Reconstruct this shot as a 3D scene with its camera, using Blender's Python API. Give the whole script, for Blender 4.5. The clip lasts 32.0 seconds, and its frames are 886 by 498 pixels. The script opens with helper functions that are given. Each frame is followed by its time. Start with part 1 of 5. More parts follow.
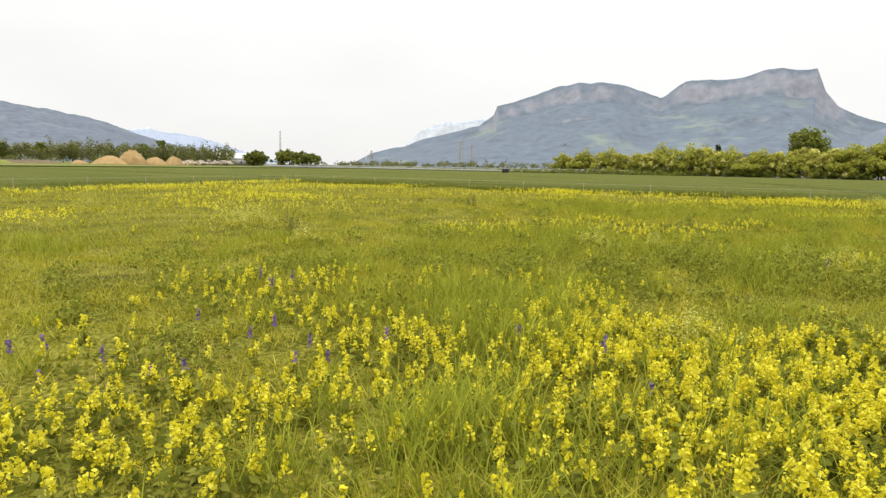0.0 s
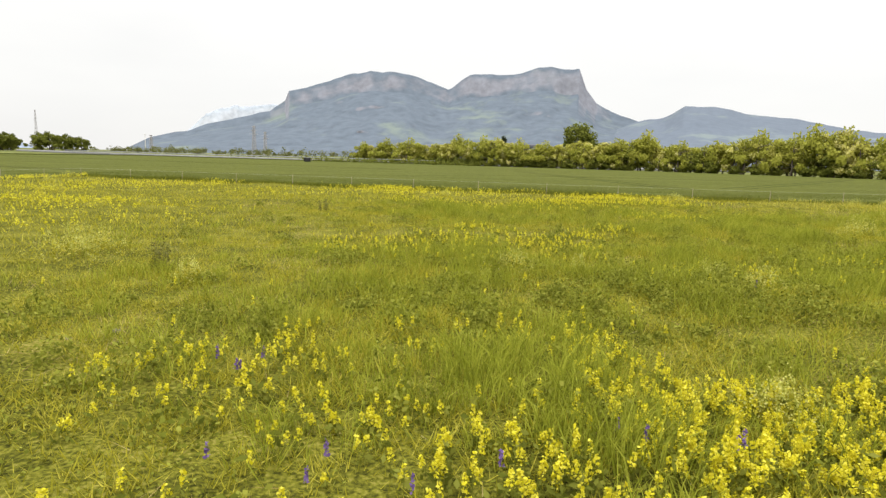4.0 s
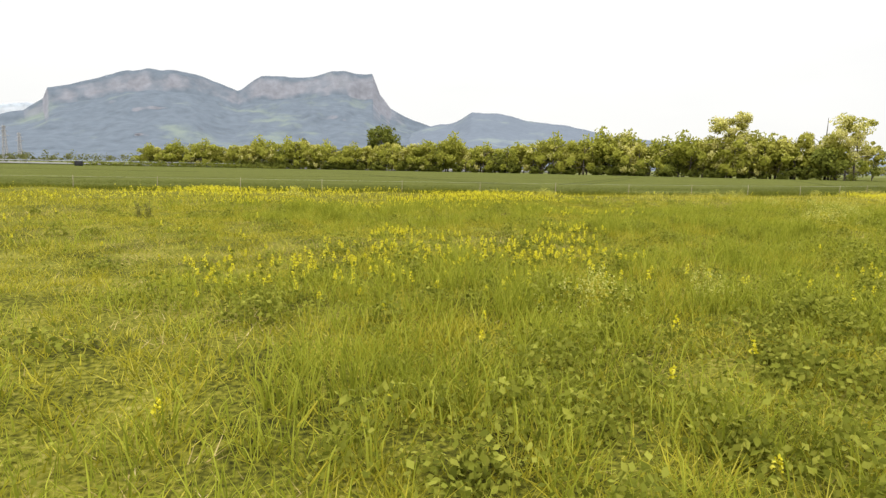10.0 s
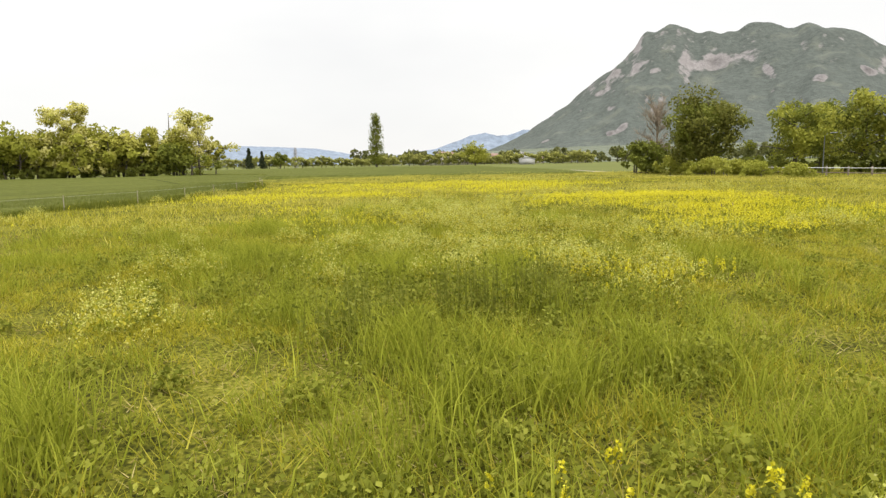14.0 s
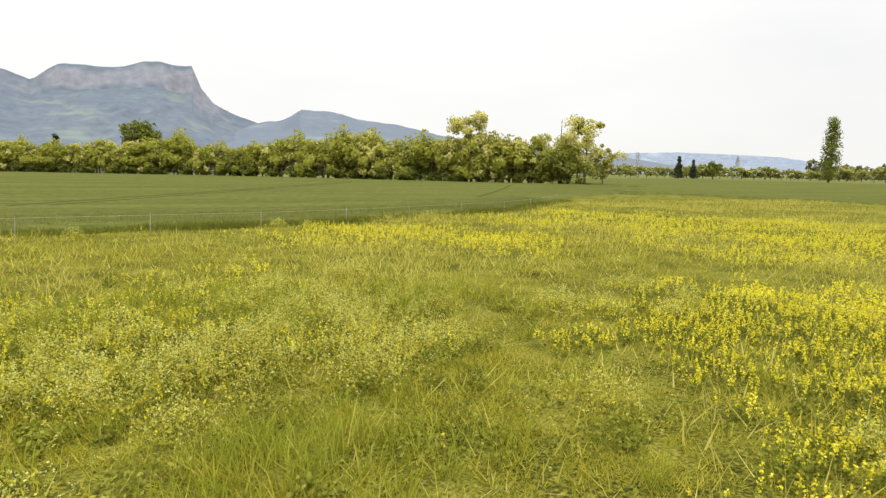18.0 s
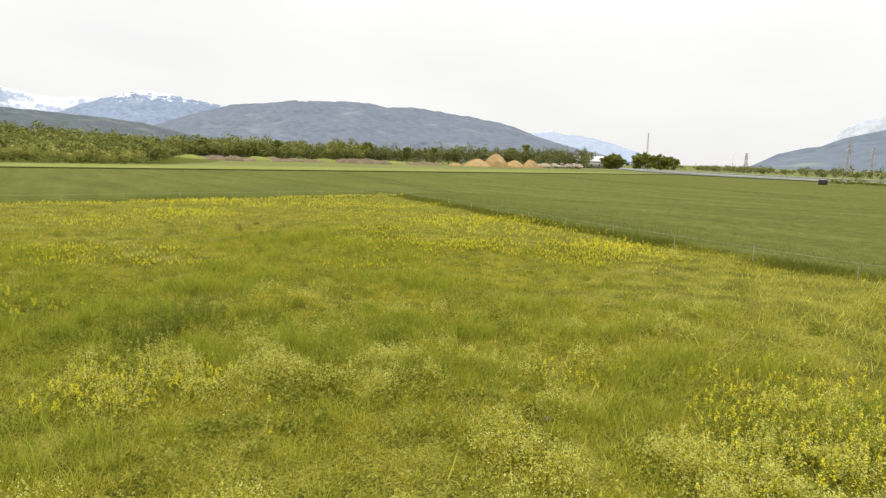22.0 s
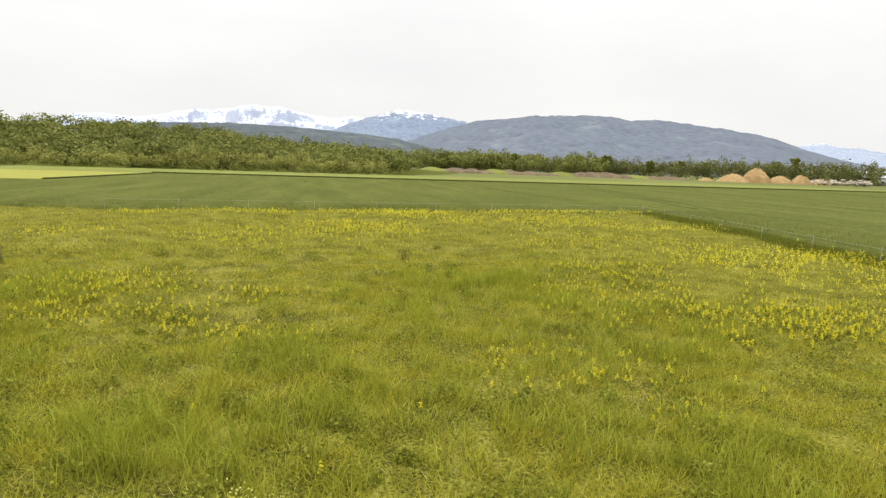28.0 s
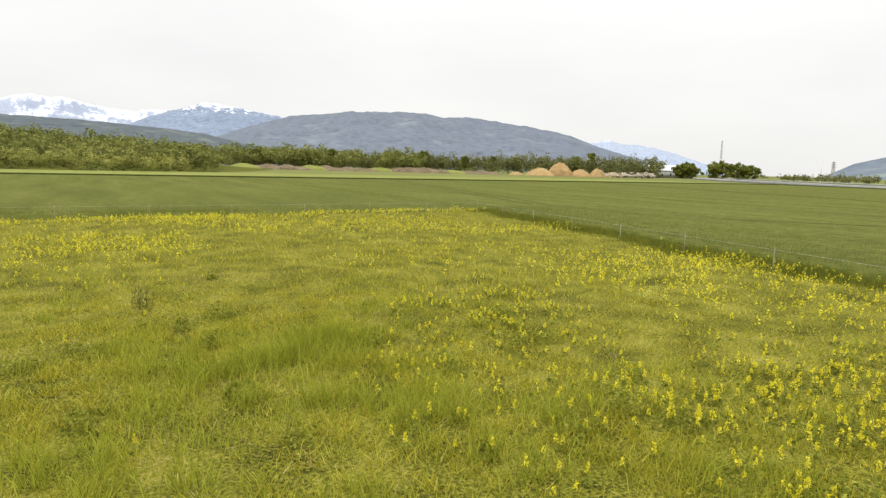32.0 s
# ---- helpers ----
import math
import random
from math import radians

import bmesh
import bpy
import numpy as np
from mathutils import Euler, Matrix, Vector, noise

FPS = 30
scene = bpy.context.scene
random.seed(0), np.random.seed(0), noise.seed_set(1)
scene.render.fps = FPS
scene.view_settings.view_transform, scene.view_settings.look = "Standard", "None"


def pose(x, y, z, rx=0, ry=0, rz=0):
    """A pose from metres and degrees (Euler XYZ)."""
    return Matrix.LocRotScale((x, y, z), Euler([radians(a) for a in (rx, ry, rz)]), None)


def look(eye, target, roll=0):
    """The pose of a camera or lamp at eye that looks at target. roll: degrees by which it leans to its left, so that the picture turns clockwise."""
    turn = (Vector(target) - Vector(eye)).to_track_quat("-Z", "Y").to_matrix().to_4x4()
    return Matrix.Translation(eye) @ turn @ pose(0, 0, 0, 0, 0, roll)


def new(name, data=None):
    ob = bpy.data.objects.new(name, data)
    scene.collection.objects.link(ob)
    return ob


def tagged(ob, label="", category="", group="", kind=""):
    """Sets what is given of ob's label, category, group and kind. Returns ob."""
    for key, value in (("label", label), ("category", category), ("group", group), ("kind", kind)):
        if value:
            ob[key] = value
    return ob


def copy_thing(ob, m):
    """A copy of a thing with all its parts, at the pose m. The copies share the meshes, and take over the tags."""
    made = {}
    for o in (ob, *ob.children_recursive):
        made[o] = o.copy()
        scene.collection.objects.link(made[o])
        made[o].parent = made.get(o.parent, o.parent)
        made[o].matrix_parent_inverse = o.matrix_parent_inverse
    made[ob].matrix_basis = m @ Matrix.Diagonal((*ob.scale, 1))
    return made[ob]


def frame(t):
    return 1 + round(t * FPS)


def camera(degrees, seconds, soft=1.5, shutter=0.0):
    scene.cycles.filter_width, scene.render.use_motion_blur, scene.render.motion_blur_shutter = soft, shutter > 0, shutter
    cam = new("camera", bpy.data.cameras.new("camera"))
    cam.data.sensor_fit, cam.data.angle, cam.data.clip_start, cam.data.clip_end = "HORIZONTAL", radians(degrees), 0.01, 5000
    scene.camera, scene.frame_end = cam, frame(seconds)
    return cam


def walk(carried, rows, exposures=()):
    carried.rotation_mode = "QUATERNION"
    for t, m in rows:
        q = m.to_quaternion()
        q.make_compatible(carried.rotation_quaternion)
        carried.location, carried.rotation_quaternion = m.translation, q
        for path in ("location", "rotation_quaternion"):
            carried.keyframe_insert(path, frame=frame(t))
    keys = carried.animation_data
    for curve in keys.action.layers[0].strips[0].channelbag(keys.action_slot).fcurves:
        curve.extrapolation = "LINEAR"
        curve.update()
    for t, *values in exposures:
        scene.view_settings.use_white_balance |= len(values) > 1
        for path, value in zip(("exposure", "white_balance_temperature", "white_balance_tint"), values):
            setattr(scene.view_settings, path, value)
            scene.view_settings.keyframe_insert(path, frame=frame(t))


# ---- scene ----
cam = camera(69.5, 32.0, soft=1.35)
# seconds, x, y, z, yaw, pitch, roll
PATH = [
    (0.0, 0.46, 0.21, 2.10, 22.38, -7.36, 0.96),
    (0.5, 0.25, 0.36, 2.24, 22.86, -7.43, 1.33),
    (1.0, -0.14, 0.46, 2.36, 22.25, -7.37, 1.33),
    (1.5, -0.67, 0.52, 2.41, 19.72, -7.41, 1.08),
    (2.0, -1.30, 0.57, 2.46, 14.72, -7.45, 0.74),
    (2.5, -1.83, 0.63, 2.48, 9.97, -7.33, 0.36),
    (4.5, -2.83, 1.50, 2.72, 3.91, -8.19, 1.69),
    (5.0, -3.29, 2.09, 2.67, 4.75, -7.85, 1.51),
    (5.5, -3.54, 2.66, 2.70, 5.14, -7.99, 1.53),
    (6.0, -3.75, 3.33, 2.63, 5.98, -7.65, 0.94),
    (6.5, -3.94, 3.99, 2.60, 6.68, -7.82, 1.54),
    (7.0, -4.17, 4.70, 2.49, 7.00, -7.72, 1.58),
    (7.5, -4.33, 5.33, 2.39, 7.07, -7.83, 1.50),
    (8.0, -4.52, 5.95, 2.22, 7.24, -7.73, 1.79),
    (8.5, -4.77, 6.44, 2.10, 7.66, -7.85, 1.52),
    (9.0, -5.20, 6.91, 1.97, 7.15, -7.77, 0.98),
    (9.5, -5.51, 7.40, 1.94, 0.01, -7.54, 0.36),
    (10.0, -5.62, 7.98, 1.96, -13.65, -7.34, 1.03),
    (10.5, -5.37, 8.66, 1.94, -26.24, -6.99, 0.41),
    (11.0, -4.65, 9.87, 1.82, -32.23, -7.03, 0.91),
    (11.5, -3.87, 11.28, 1.82, -35.49, -7.08, -0.02),
    (12.0, -2.81, 12.81, 1.94, -39.07, -6.99, 0.46),
    (12.5, -1.34, 14.40, 2.16, -45.25, -6.50, -0.71),
    (13.0, 0.51, 16.36, 2.26, -58.22, -6.89, -0.51),
    (13.5, 2.41, 18.38, 2.08, -66.30, -7.42, -1.00),
    (15.5, 13.62, 13.26, 4.09, -66.63, -8.10, -1.06),
    (16.0, 16.48, 13.90, 4.12, -65.87, -7.86, -1.05),
    (16.5, 19.05, 14.76, 4.15, -62.42, -7.81, -0.35),
    (17.0, 21.50, 15.33, 3.92, -51.86, -7.56, 0.39),
    (17.5, 23.85, 15.95, 3.53, -38.95, -7.28, 0.67),
    (18.0, 25.57, 16.55, 3.33, -27.92, -7.19, 1.10),
    (18.5, 26.97, 16.73, 3.43, -14.35, -7.36, 1.27),
    (19.0, 27.98, 16.82, 3.71, 0.36, -7.71, 1.15),
    (19.5, 28.81, 16.86, 3.90, 14.70, -7.38, 1.71),
    (20.0, 29.65, 16.89, 4.23, 28.67, -7.57, 1.33),
    (20.5, 30.03, 17.12, 4.43, 41.48, -7.54, 1.02),
    (21.0, 30.22, 17.40, 4.64, 52.48, -7.72, 0.78),
    (21.5, 30.24, 17.42, 4.86, 57.31, -7.96, 1.45),
    (22.0, 30.00, 17.54, 5.00, 56.61, -8.04, 1.43),
    (22.5, 29.30, 17.87, 5.07, 55.29, -8.00, 1.58),
    (23.0, 28.25, 18.48, 5.00, 55.62, -8.04, 1.22),
    (23.5, 26.94, 19.19, 4.90, 57.27, -8.04, 1.16),
    (24.0, 25.69, 20.00, 4.83, 59.18, -7.89, 0.64),
    (24.5, 24.46, 20.74, 4.77, 60.30, -7.80, 1.01),
    (25.0, 23.23, 21.59, 4.62, 62.17, -7.55, 0.97),
    (25.5, 22.12, 22.41, 4.46, 65.28, -7.47, 1.48),
    (26.0, 21.05, 23.12, 4.37, 73.04, -7.68, 1.96),
    (26.5, 20.13, 24.01, 4.26, 79.69, -7.67, 2.16),
    (28.5, 14.46, 24.83, 4.11, 76.73, -7.34, 2.13),
    (29.0, 13.07, 25.39, 4.08, 76.52, -7.46, 2.96),
    (29.5, 11.73, 26.06, 4.01, 74.38, -7.31, 2.22),
    (30.0, 10.52, 26.68, 3.92, 70.37, -7.39, 2.15),
    (30.5, 9.48, 27.05, 3.85, 66.19, -7.49, 1.71),
    (31.0, 8.56, 27.29, 3.83, 64.34, -7.49, 1.60),
    (31.5, 7.81, 27.54, 3.83, 64.21, -7.52, 1.39),
    (32.0, 7.04, 27.78, 3.82, 61.50, -7.24, 1.40),
]
walk(cam, [(t, pose(x, y, z, 90 + pitch, 0, yaw) @ pose(0, 0, 0, 0, 0, roll)) for t, x, y, z, yaw, pitch, roll in PATH], exposures=[(0.0, 0.03), (4.0, 0.04), (10.0, 0.07), (12.0, 0.08), (13.2, 0.06), (14.8, 0.10), (16.0, 0.15), (17.2, 0.05), (19.0, 0.04), (21.0, 0.03), (24.0, 0.0), (32.0, 0.0)])

# ---- world and sun: bright overcast ----
world = bpy.data.worlds.new("overcast_sky")
scene.world = world
world.use_nodes = True
wn, wl = world.node_tree.nodes, world.node_tree.links
wn.clear()
w_out = wn.new("ShaderNodeOutputWorld")
w_bg = wn.new("ShaderNodeBackground")
w_sky = wn.new("ShaderNodeTexSky")
w_sky.sky_type = "NISHITA"
w_sky.sun_disc = False
w_sky.sun_elevation = radians(52)
w_sky.sun_rotation = radians(200)
w_co = wn.new("ShaderNodeTexCoord")
w_sep = wn.new("ShaderNodeSeparateXYZ")
wl.new(w_co.outputs["Generated"], w_sep.inputs[0])
# the cloud deck: brighter towards the zenith, soft uneven cells
w_map = wn.new("ShaderNodeMapping")
w_map.inputs["Scale"].default_value = (1.0, 1.0, 3.2)
wl.new(w_co.outputs["Generated"], w_map.inputs[0])
w_noise = wn.new("ShaderNodeTexNoise")
w_noise.inputs["Scale"].default_value = 1.7
w_noise.inputs["Detail"].default_value = 4
wl.new(w_map.outputs[0], w_noise.inputs["Vector"])
w_ramp = wn.new("ShaderNodeValToRGB")
w_ramp.color_ramp.elements[0].position = 0.30
w_ramp.color_ramp.elements[0].color = (0.90, 0.895, 0.885, 1)
w_ramp.color_ramp.elements[1].position = 0.62
w_ramp.color_ramp.elements[1].color = (1.0, 0.99, 0.965, 1)
wl.new(w_noise.outputs["Fac"], w_ramp.inputs[0])
w_rise = wn.new("ShaderNodeMapRange")
w_rise.inputs["From Min"].default_value = 0.0
w_rise.inputs["From Max"].default_value = 1.0
w_rise.inputs["To Min"].default_value = 0.95
w_rise.inputs["To Max"].default_value = 4.5
w_pow = wn.new("ShaderNodeMath")
w_pow.operation = "POWER"
w_pow.inputs[1].default_value = 2.6
wl.new(w_sep.outputs["Z"], w_pow.inputs[0])
w_pow.use_clamp = True
wl.new(w_pow.outputs[0], w_rise.inputs["Value"])
w_mul = wn.new("ShaderNodeVectorMath")
w_mul.operation = "SCALE"
wl.new(w_ramp.outputs[0], w_mul.inputs[0])
wl.new(w_rise.outputs[0], w_mul.inputs["Scale"])
w_thin = wn.new("ShaderNodeVectorMath")
w_thin.operation = "SCALE"
w_thin.inputs["Scale"].default_value = 0.09
wl.new(w_sky.outputs[0], w_thin.inputs[0])
w_mix = wn.new("ShaderNodeMix")
w_mix.data_type = "RGBA"
w_mix.inputs["Factor"].default_value = 0.93
wl.new(w_thin.outputs[0], w_mix.inputs["A"])
wl.new(w_mul.outputs[0], w_mix.inputs["B"])
wl.new(w_mix.outputs["Result"], w_bg.inputs["Color"])
w_bg.inputs["Strength"].default_value = 1.06
wl.new(w_bg.outputs[0], w_out.inputs[0])

sun_data = bpy.data.lights.new("sun", "SUN")
sun_data.energy = 1.5
sun_data.angle = radians(18)
sun_data.color = (1.0, 0.93, 0.80)
sun = new("sun", sun_data)
sun.matrix_world = look((0, 0, 48), (14, 36, 0))

# ---- materials ----


def material(name, colours, scale=4.0, rough=0.8, bump=0.0, bump_scale=40.0, through_light=0.0, island=0.0, metal=0.0, spec=0.12, big=0.0, object_random=0.0, big_share=0.55, grain=None, spread=0.0):
    """Noise-mixed colours at two scales, optional relief, leaf translucency and a spread from piece to piece."""
    m = bpy.data.materials.new(name)
    m.use_nodes = True
    n, l = m.node_tree.nodes, m.node_tree.links
    p = n["Principled BSDF"]
    p.inputs["Roughness"].default_value = rough
    p.inputs["Metallic"].default_value = metal
    p.inputs["Specular IOR Level"].default_value = spec
    geo = n.new("ShaderNodeNewGeometry")
    tex = n.new("ShaderNodeTexNoise")
    tex.inputs["Scale"].default_value = scale
    tex.inputs["Detail"].default_value = 5
    l.new(geo.outputs["Position"], tex.inputs["Vector"])
    fac = tex.outputs["Fac"]
    if big:
        tex2 = n.new("ShaderNodeTexNoise")
        tex2.inputs["Scale"].default_value = big
        tex2.inputs["Detail"].default_value = 3
        if grain:
            mp = n.new("ShaderNodeMapping")
            mp.inputs["Rotation"].default_value = (0, 0, radians(grain[0]))
            mp.inputs["Scale"].default_value = (grain[1], 1.0, 1.0)
            l.new(geo.outputs["Position"], mp.inputs[0])
            l.new(mp.outputs[0], tex2.inputs["Vector"])
        else:
            l.new(geo.outputs["Position"], tex2.inputs["Vector"])
        mm = n.new("ShaderNodeMath")
        mm.operation = "MULTIPLY_ADD"
        l.new(tex2.outputs["Fac"], mm.inputs[0])
        mm.inputs[1].default_value = big_share
        hm = n.new("ShaderNodeMath")
        hm.operation = "MULTIPLY"
        l.new(fac, hm.inputs[0])
        hm.inputs[1].default_value = 1.0 - big_share
        l.new(hm.outputs[0], mm.inputs[2])
        fac = mm.outputs[0]
    if island:
        mx = n.new("ShaderNodeMix")
        mx.inputs["Factor"].default_value = island
        l.new(fac, mx.inputs["A"])
        l.new(geo.outputs["Random Per Island"], mx.inputs["B"])
        fac = mx.outputs["Result"]
    if object_random:
        oi = n.new("ShaderNodeObjectInfo")
        mx = n.new("ShaderNodeMix")
        mx.inputs["Factor"].default_value = object_random
        l.new(fac, mx.inputs["A"])
        l.new(oi.outputs["Random"], mx.inputs["B"])
        fac = mx.outputs["Result"]
    ramp = n.new("ShaderNodeValToRGB")
    e = ramp.color_ramp.elements
    spread = spread or (0.38 if not island else 0.8)
    lo = 0.5 - spread / 2
    e[0].position, e[0].color = lo, (*colours[0], 1)
    e[1].position, e[1].color = lo + spread, (*colours[-1], 1)
    for i, c in enumerate(colours[1:-1]):
        k = e.new(lo + spread * (i + 1) / (len(colours) - 1))
        k.color = (*c, 1)
    l.new(fac, ramp.inputs[0])
    l.new(ramp.outputs[0], p.inputs["Base Color"])
    if bump:
        t3 = n.new("ShaderNodeTexNoise")
        t3.inputs["Scale"].default_value = bump_scale
        t3.inputs["Detail"].default_value = 6
        l.new(geo.outputs["Position"], t3.inputs["Vector"])
        b = n.new("ShaderNodeBump")
        b.inputs["Strength"].default_value = min(1.0, bump)
        b.inputs["Distance"].default_value = bump / bump_scale
        l.new(t3.outputs["Fac"], b.inputs["Height"])
        l.new(b.outputs[0], p.inputs["Normal"])
    if through_light:
        tr = n.new("ShaderNodeBsdfTranslucent")
        l.new(ramp.outputs[0], tr.inputs["Color"])
        mix = n.new("ShaderNodeMixShader")
        mix.inputs[0].default_value = through_light
        l.new(p.outputs[0], mix.inputs[1])
        l.new(tr.outputs[0], mix.inputs[2])
        l.new(mix.outputs[0], n["Material Output"].inputs["Surface"])
    return m


def mountain_material(name, wood, meadow, rock, snow_from=0.0, rock_slope=(0.35, 0.62), scale=0.012, snow=(0.86, 0.88, 0.92), patches=0.5, relief=0.5, mottle=0.72):
    """Woods and clearings on the gentle slopes, bare rock on the steep ones, snow above a line."""
    m = bpy.data.materials.new(name)
    m.use_nodes = True
    n, l = m.node_tree.nodes, m.node_tree.links
    p = n["Principled BSDF"]
    p.inputs["Roughness"].default_value = 0.95
    p.inputs["Specular IOR Level"].default_value = 0.05
    geo = n.new("ShaderNodeNewGeometry")

    def tex(s, detail=6, rough=0.6):
        t = n.new("ShaderNodeTexNoise")
        t.inputs["Scale"].default_value = s
        t.inputs["Detail"].default_value = detail
        t.inputs["Roughness"].default_value = rough
        l.new(geo.outputs["Position"], t.inputs["Vector"])
        return t.outputs["Fac"]

    def band(src, a, b):
        r = n.new("ShaderNodeMapRange")
        r.inputs["From Min"].default_value, r.inputs["From Max"].default_value = a, b
        l.new(src, r.inputs["Value"])
        return r.outputs[0]

    def mixc(f, a, b):
        x = n.new("ShaderNodeMix")
        x.data_type = "RGBA"
        if isinstance(f, float):
            x.inputs["Factor"].default_value = f
        else:
            l.new(f, x.inputs["Factor"])
        for s, v in (("A", a), ("B", b)):
            if isinstance(v, tuple):
                x.inputs[s].default_value = (*v, 1)
            else:
                l.new(v, x.inputs[s])
        return x.outputs["Result"]

    dark = tuple(c * mottle for c in wood)
    base = mixc(band(tex(scale * 4), 0.35, 0.65), dark, wood)
    base = mixc(band(tex(scale * 0.7), 0.56, 0.68), base, meadow) if patches else base
    sep = n.new("ShaderNodeSeparateXYZ")
    l.new(geo.outputs["Normal"], sep.inputs[0])
    steep = n.new("ShaderNodeMath")
    steep.operation = "MULTIPLY_ADD"
    l.new(tex(scale * 2.5), steep.inputs[0])
    steep.inputs[1].default_value = -0.5
    up = n.new("ShaderNodeMath")
    up.operation = "SUBTRACT"
    up.inputs[0].default_value = 1.25
    l.new(sep.outputs["Z"], up.inputs[1])
    l.new(up.outputs[0], steep.inputs[2])
    rk = mixc(band(tex(scale * 6), 0.3, 0.7), tuple(c * 0.72 for c in rock), rock)
    base = mixc(band(steep.outputs[0], rock_slope[0], rock_slope[1]), base, rk)
    if snow_from:
        sp = n.new("ShaderNodeSeparateXYZ")
        l.new(geo.outputs["Position"], sp.inputs[0])
        h = n.new("ShaderNodeMath")
        h.operation = "MULTIPLY_ADD"
        l.new(tex(scale * 3, 8, 0.72), h.inputs[0])
        h.inputs[1].default_value = snow_from * 1.1
        l.new(sp.outputs["Z"], h.inputs[2])
        held = n.new("ShaderNodeMath")
        held.operation = "MULTIPLY"
        l.new(band(h.outputs[0], snow_from * 1.50, snow_from * 1.66), held.inputs[0])
        l.new(band(steep.outputs[0], rock_slope[1] + 0.1, rock_slope[0]), held.inputs[1])
        base = mixc(held.outputs[0], base, snow)
    l.new(base, p.inputs["Base Color"])
    b = n.new("ShaderNodeBump")
    b.inputs["Strength"].default_value = relief
    b.inputs["Distance"].default_value = 12
    l.new(tex(scale * 5), b.inputs["Height"])
    l.new(b.outputs[0], p.inputs["Normal"])
    return m


GRASS_COLOURS = [(0.0766, 0.0798, 0.0084), (0.2572, 0.2436, 0.0189), (0.4043, 0.3622, 0.0357), (0.5775, 0.5145, 0.1155)]
M_grass = material("meadow_grass", GRASS_COLOURS, 2.5, 0.75, through_light=0.4, island=0.55, spec=0.06)
M_tall = material("tall_grass", [(0.1005, 0.1197, 0.0111), (0.2660, 0.2908, 0.0284), (0.4430, 0.4495, 0.0617)], 1.4, 0.75, through_light=0.45, island=0.55, spec=0.06)
M_plume = material("pale_flowering_grass", [(0.312, 0.29, 0.045), (0.4784, 0.43, 0.085), (0.624, 0.55, 0.16)], 0.8, 0.8, through_light=0.45, island=0.55, spec=0.05)
M_straw = material("dry_grass", [(0.19, 0.13, 0.055), (0.36, 0.28, 0.11), (0.50, 0.43, 0.20)], 0.9, 0.85, through_light=0.25, island=0.6, spec=0.06)
M_soil = material("meadow_ground", [(0.020, 0.022, 0.005), (0.070, 0.071, 0.010), (0.150, 0.146, 0.018), (0.225, 0.200, 0.05)], 20.0, 0.95, bump=1.0, bump_scale=30, big=0.8, big_share=0.35, spread=0.30, spec=0.03)
M_wheat = material("green_wheat", [(0.046, 0.055, 0.012), (0.084, 0.093, 0.020), (0.128, 0.134, 0.036)], 1.6, 0.95, bump=1.0, bump_scale=7, big=0.30, big_share=0.42, grain=(-14, 0.12), spread=0.44, spec=0.03)
# colour of the ruts, and of the shade painted on the crop edge
M_rut_shade = material("trodden_and_shaded_wheat", [(0.030, 0.037, 0.009), (0.050, 0.058, 0.014)], 1.0, 0.95, spec=0.02)
M_valley = material("valley_floor", [(0.090, 0.100, 0.030), (0.112, 0.122, 0.036), (0.14, 0.145, 0.05)], 0.02, 0.95, big=0.004, spec=0.04)
M_wheat_blade = material("wheat_blades", [(0.065, 0.080, 0.014), (0.105, 0.122, 0.024), (0.16, 0.175, 0.042)], 0.8, 0.75, through_light=0.4, island=0.6, spec=0.06)
M_wheat_light = material("pale_crop", [(0.13, 0.145, 0.036), (0.155, 0.168, 0.044), (0.18, 0.19, 0.055)], 0.6, 0.9, bump=0.8, bump_scale=8, big=0.3, grain=(-20, 0.05), spec=0.03)
M_crop_yellow = material("yellowing_crop", [(0.18, 0.185, 0.04), (0.22, 0.22, 0.05), (0.25, 0.24, 0.06)], 0.5, 0.9, bump=0.6, bump_scale=8, big=0.03, spec=0.03)
M_margin = material("field_margin", [(0.055, 0.068, 0.009), (0.115, 0.130, 0.018), (0.21, 0.215, 0.036)], 0.8, 0.8, through_light=0.45, island=0.6, spec=0.06)
M_yellow = material("yellow_petals", [(0.44, 0.40, 0.014), (0.64, 0.57, 0.028), (0.78, 0.72, 0.11)], 3, 0.7, through_light=0.35, island=0.6, spec=0.05)
M_cream = material("cream_blossom", [(0.33, 0.35, 0.055), (0.48, 0.48, 0.115), (0.64, 0.61, 0.24)], 3, 0.75, through_light=0.35, island=0.6, spec=0.05)
M_purple = material("purple_petals", [(0.12, 0.075, 0.21), (0.20, 0.13, 0.32)], 3, 0.7, through_light=0.2, island=0.6, spec=0.05)
M_herb = material("herb_leaves", [(0.0670, 0.0788, 0.0095), (0.1980, 0.2141, 0.0273), (0.3550, 0.3555, 0.063)], 3.0, 0.8, through_light=0.4, island=0.6, spec=0.05)
M_weed = material("tall_weed_leaves", [(0.085, 0.10, 0.014), (0.165, 0.18, 0.026), (0.26, 0.265, 0.05)], 2, 0.8, through_light=0.4, island=0.6, spec=0.05)
M_darkweed = material("dock_stalks", [(0.09, 0.088, 0.022), (0.13, 0.125, 0.03), (0.19, 0.18, 0.05)], 2, 0.7, through_light=0.2, island=0.6)
M_bark = material("bark", [(0.05, 0.042, 0.03), (0.10, 0.085, 0.065), (0.15, 0.13, 0.10)], 3, 0.9, bump=1.0, bump_scale=14)
M_leaf_dark = material("dark_leaves", [(0.0885, 0.1038, 0.0189), (0.1534, 0.1711, 0.0283), (0.236, 0.2478, 0.0472)], 0.5, 0.75, through_light=0.35, island=0.5, object_random=0.15, spec=0.08)
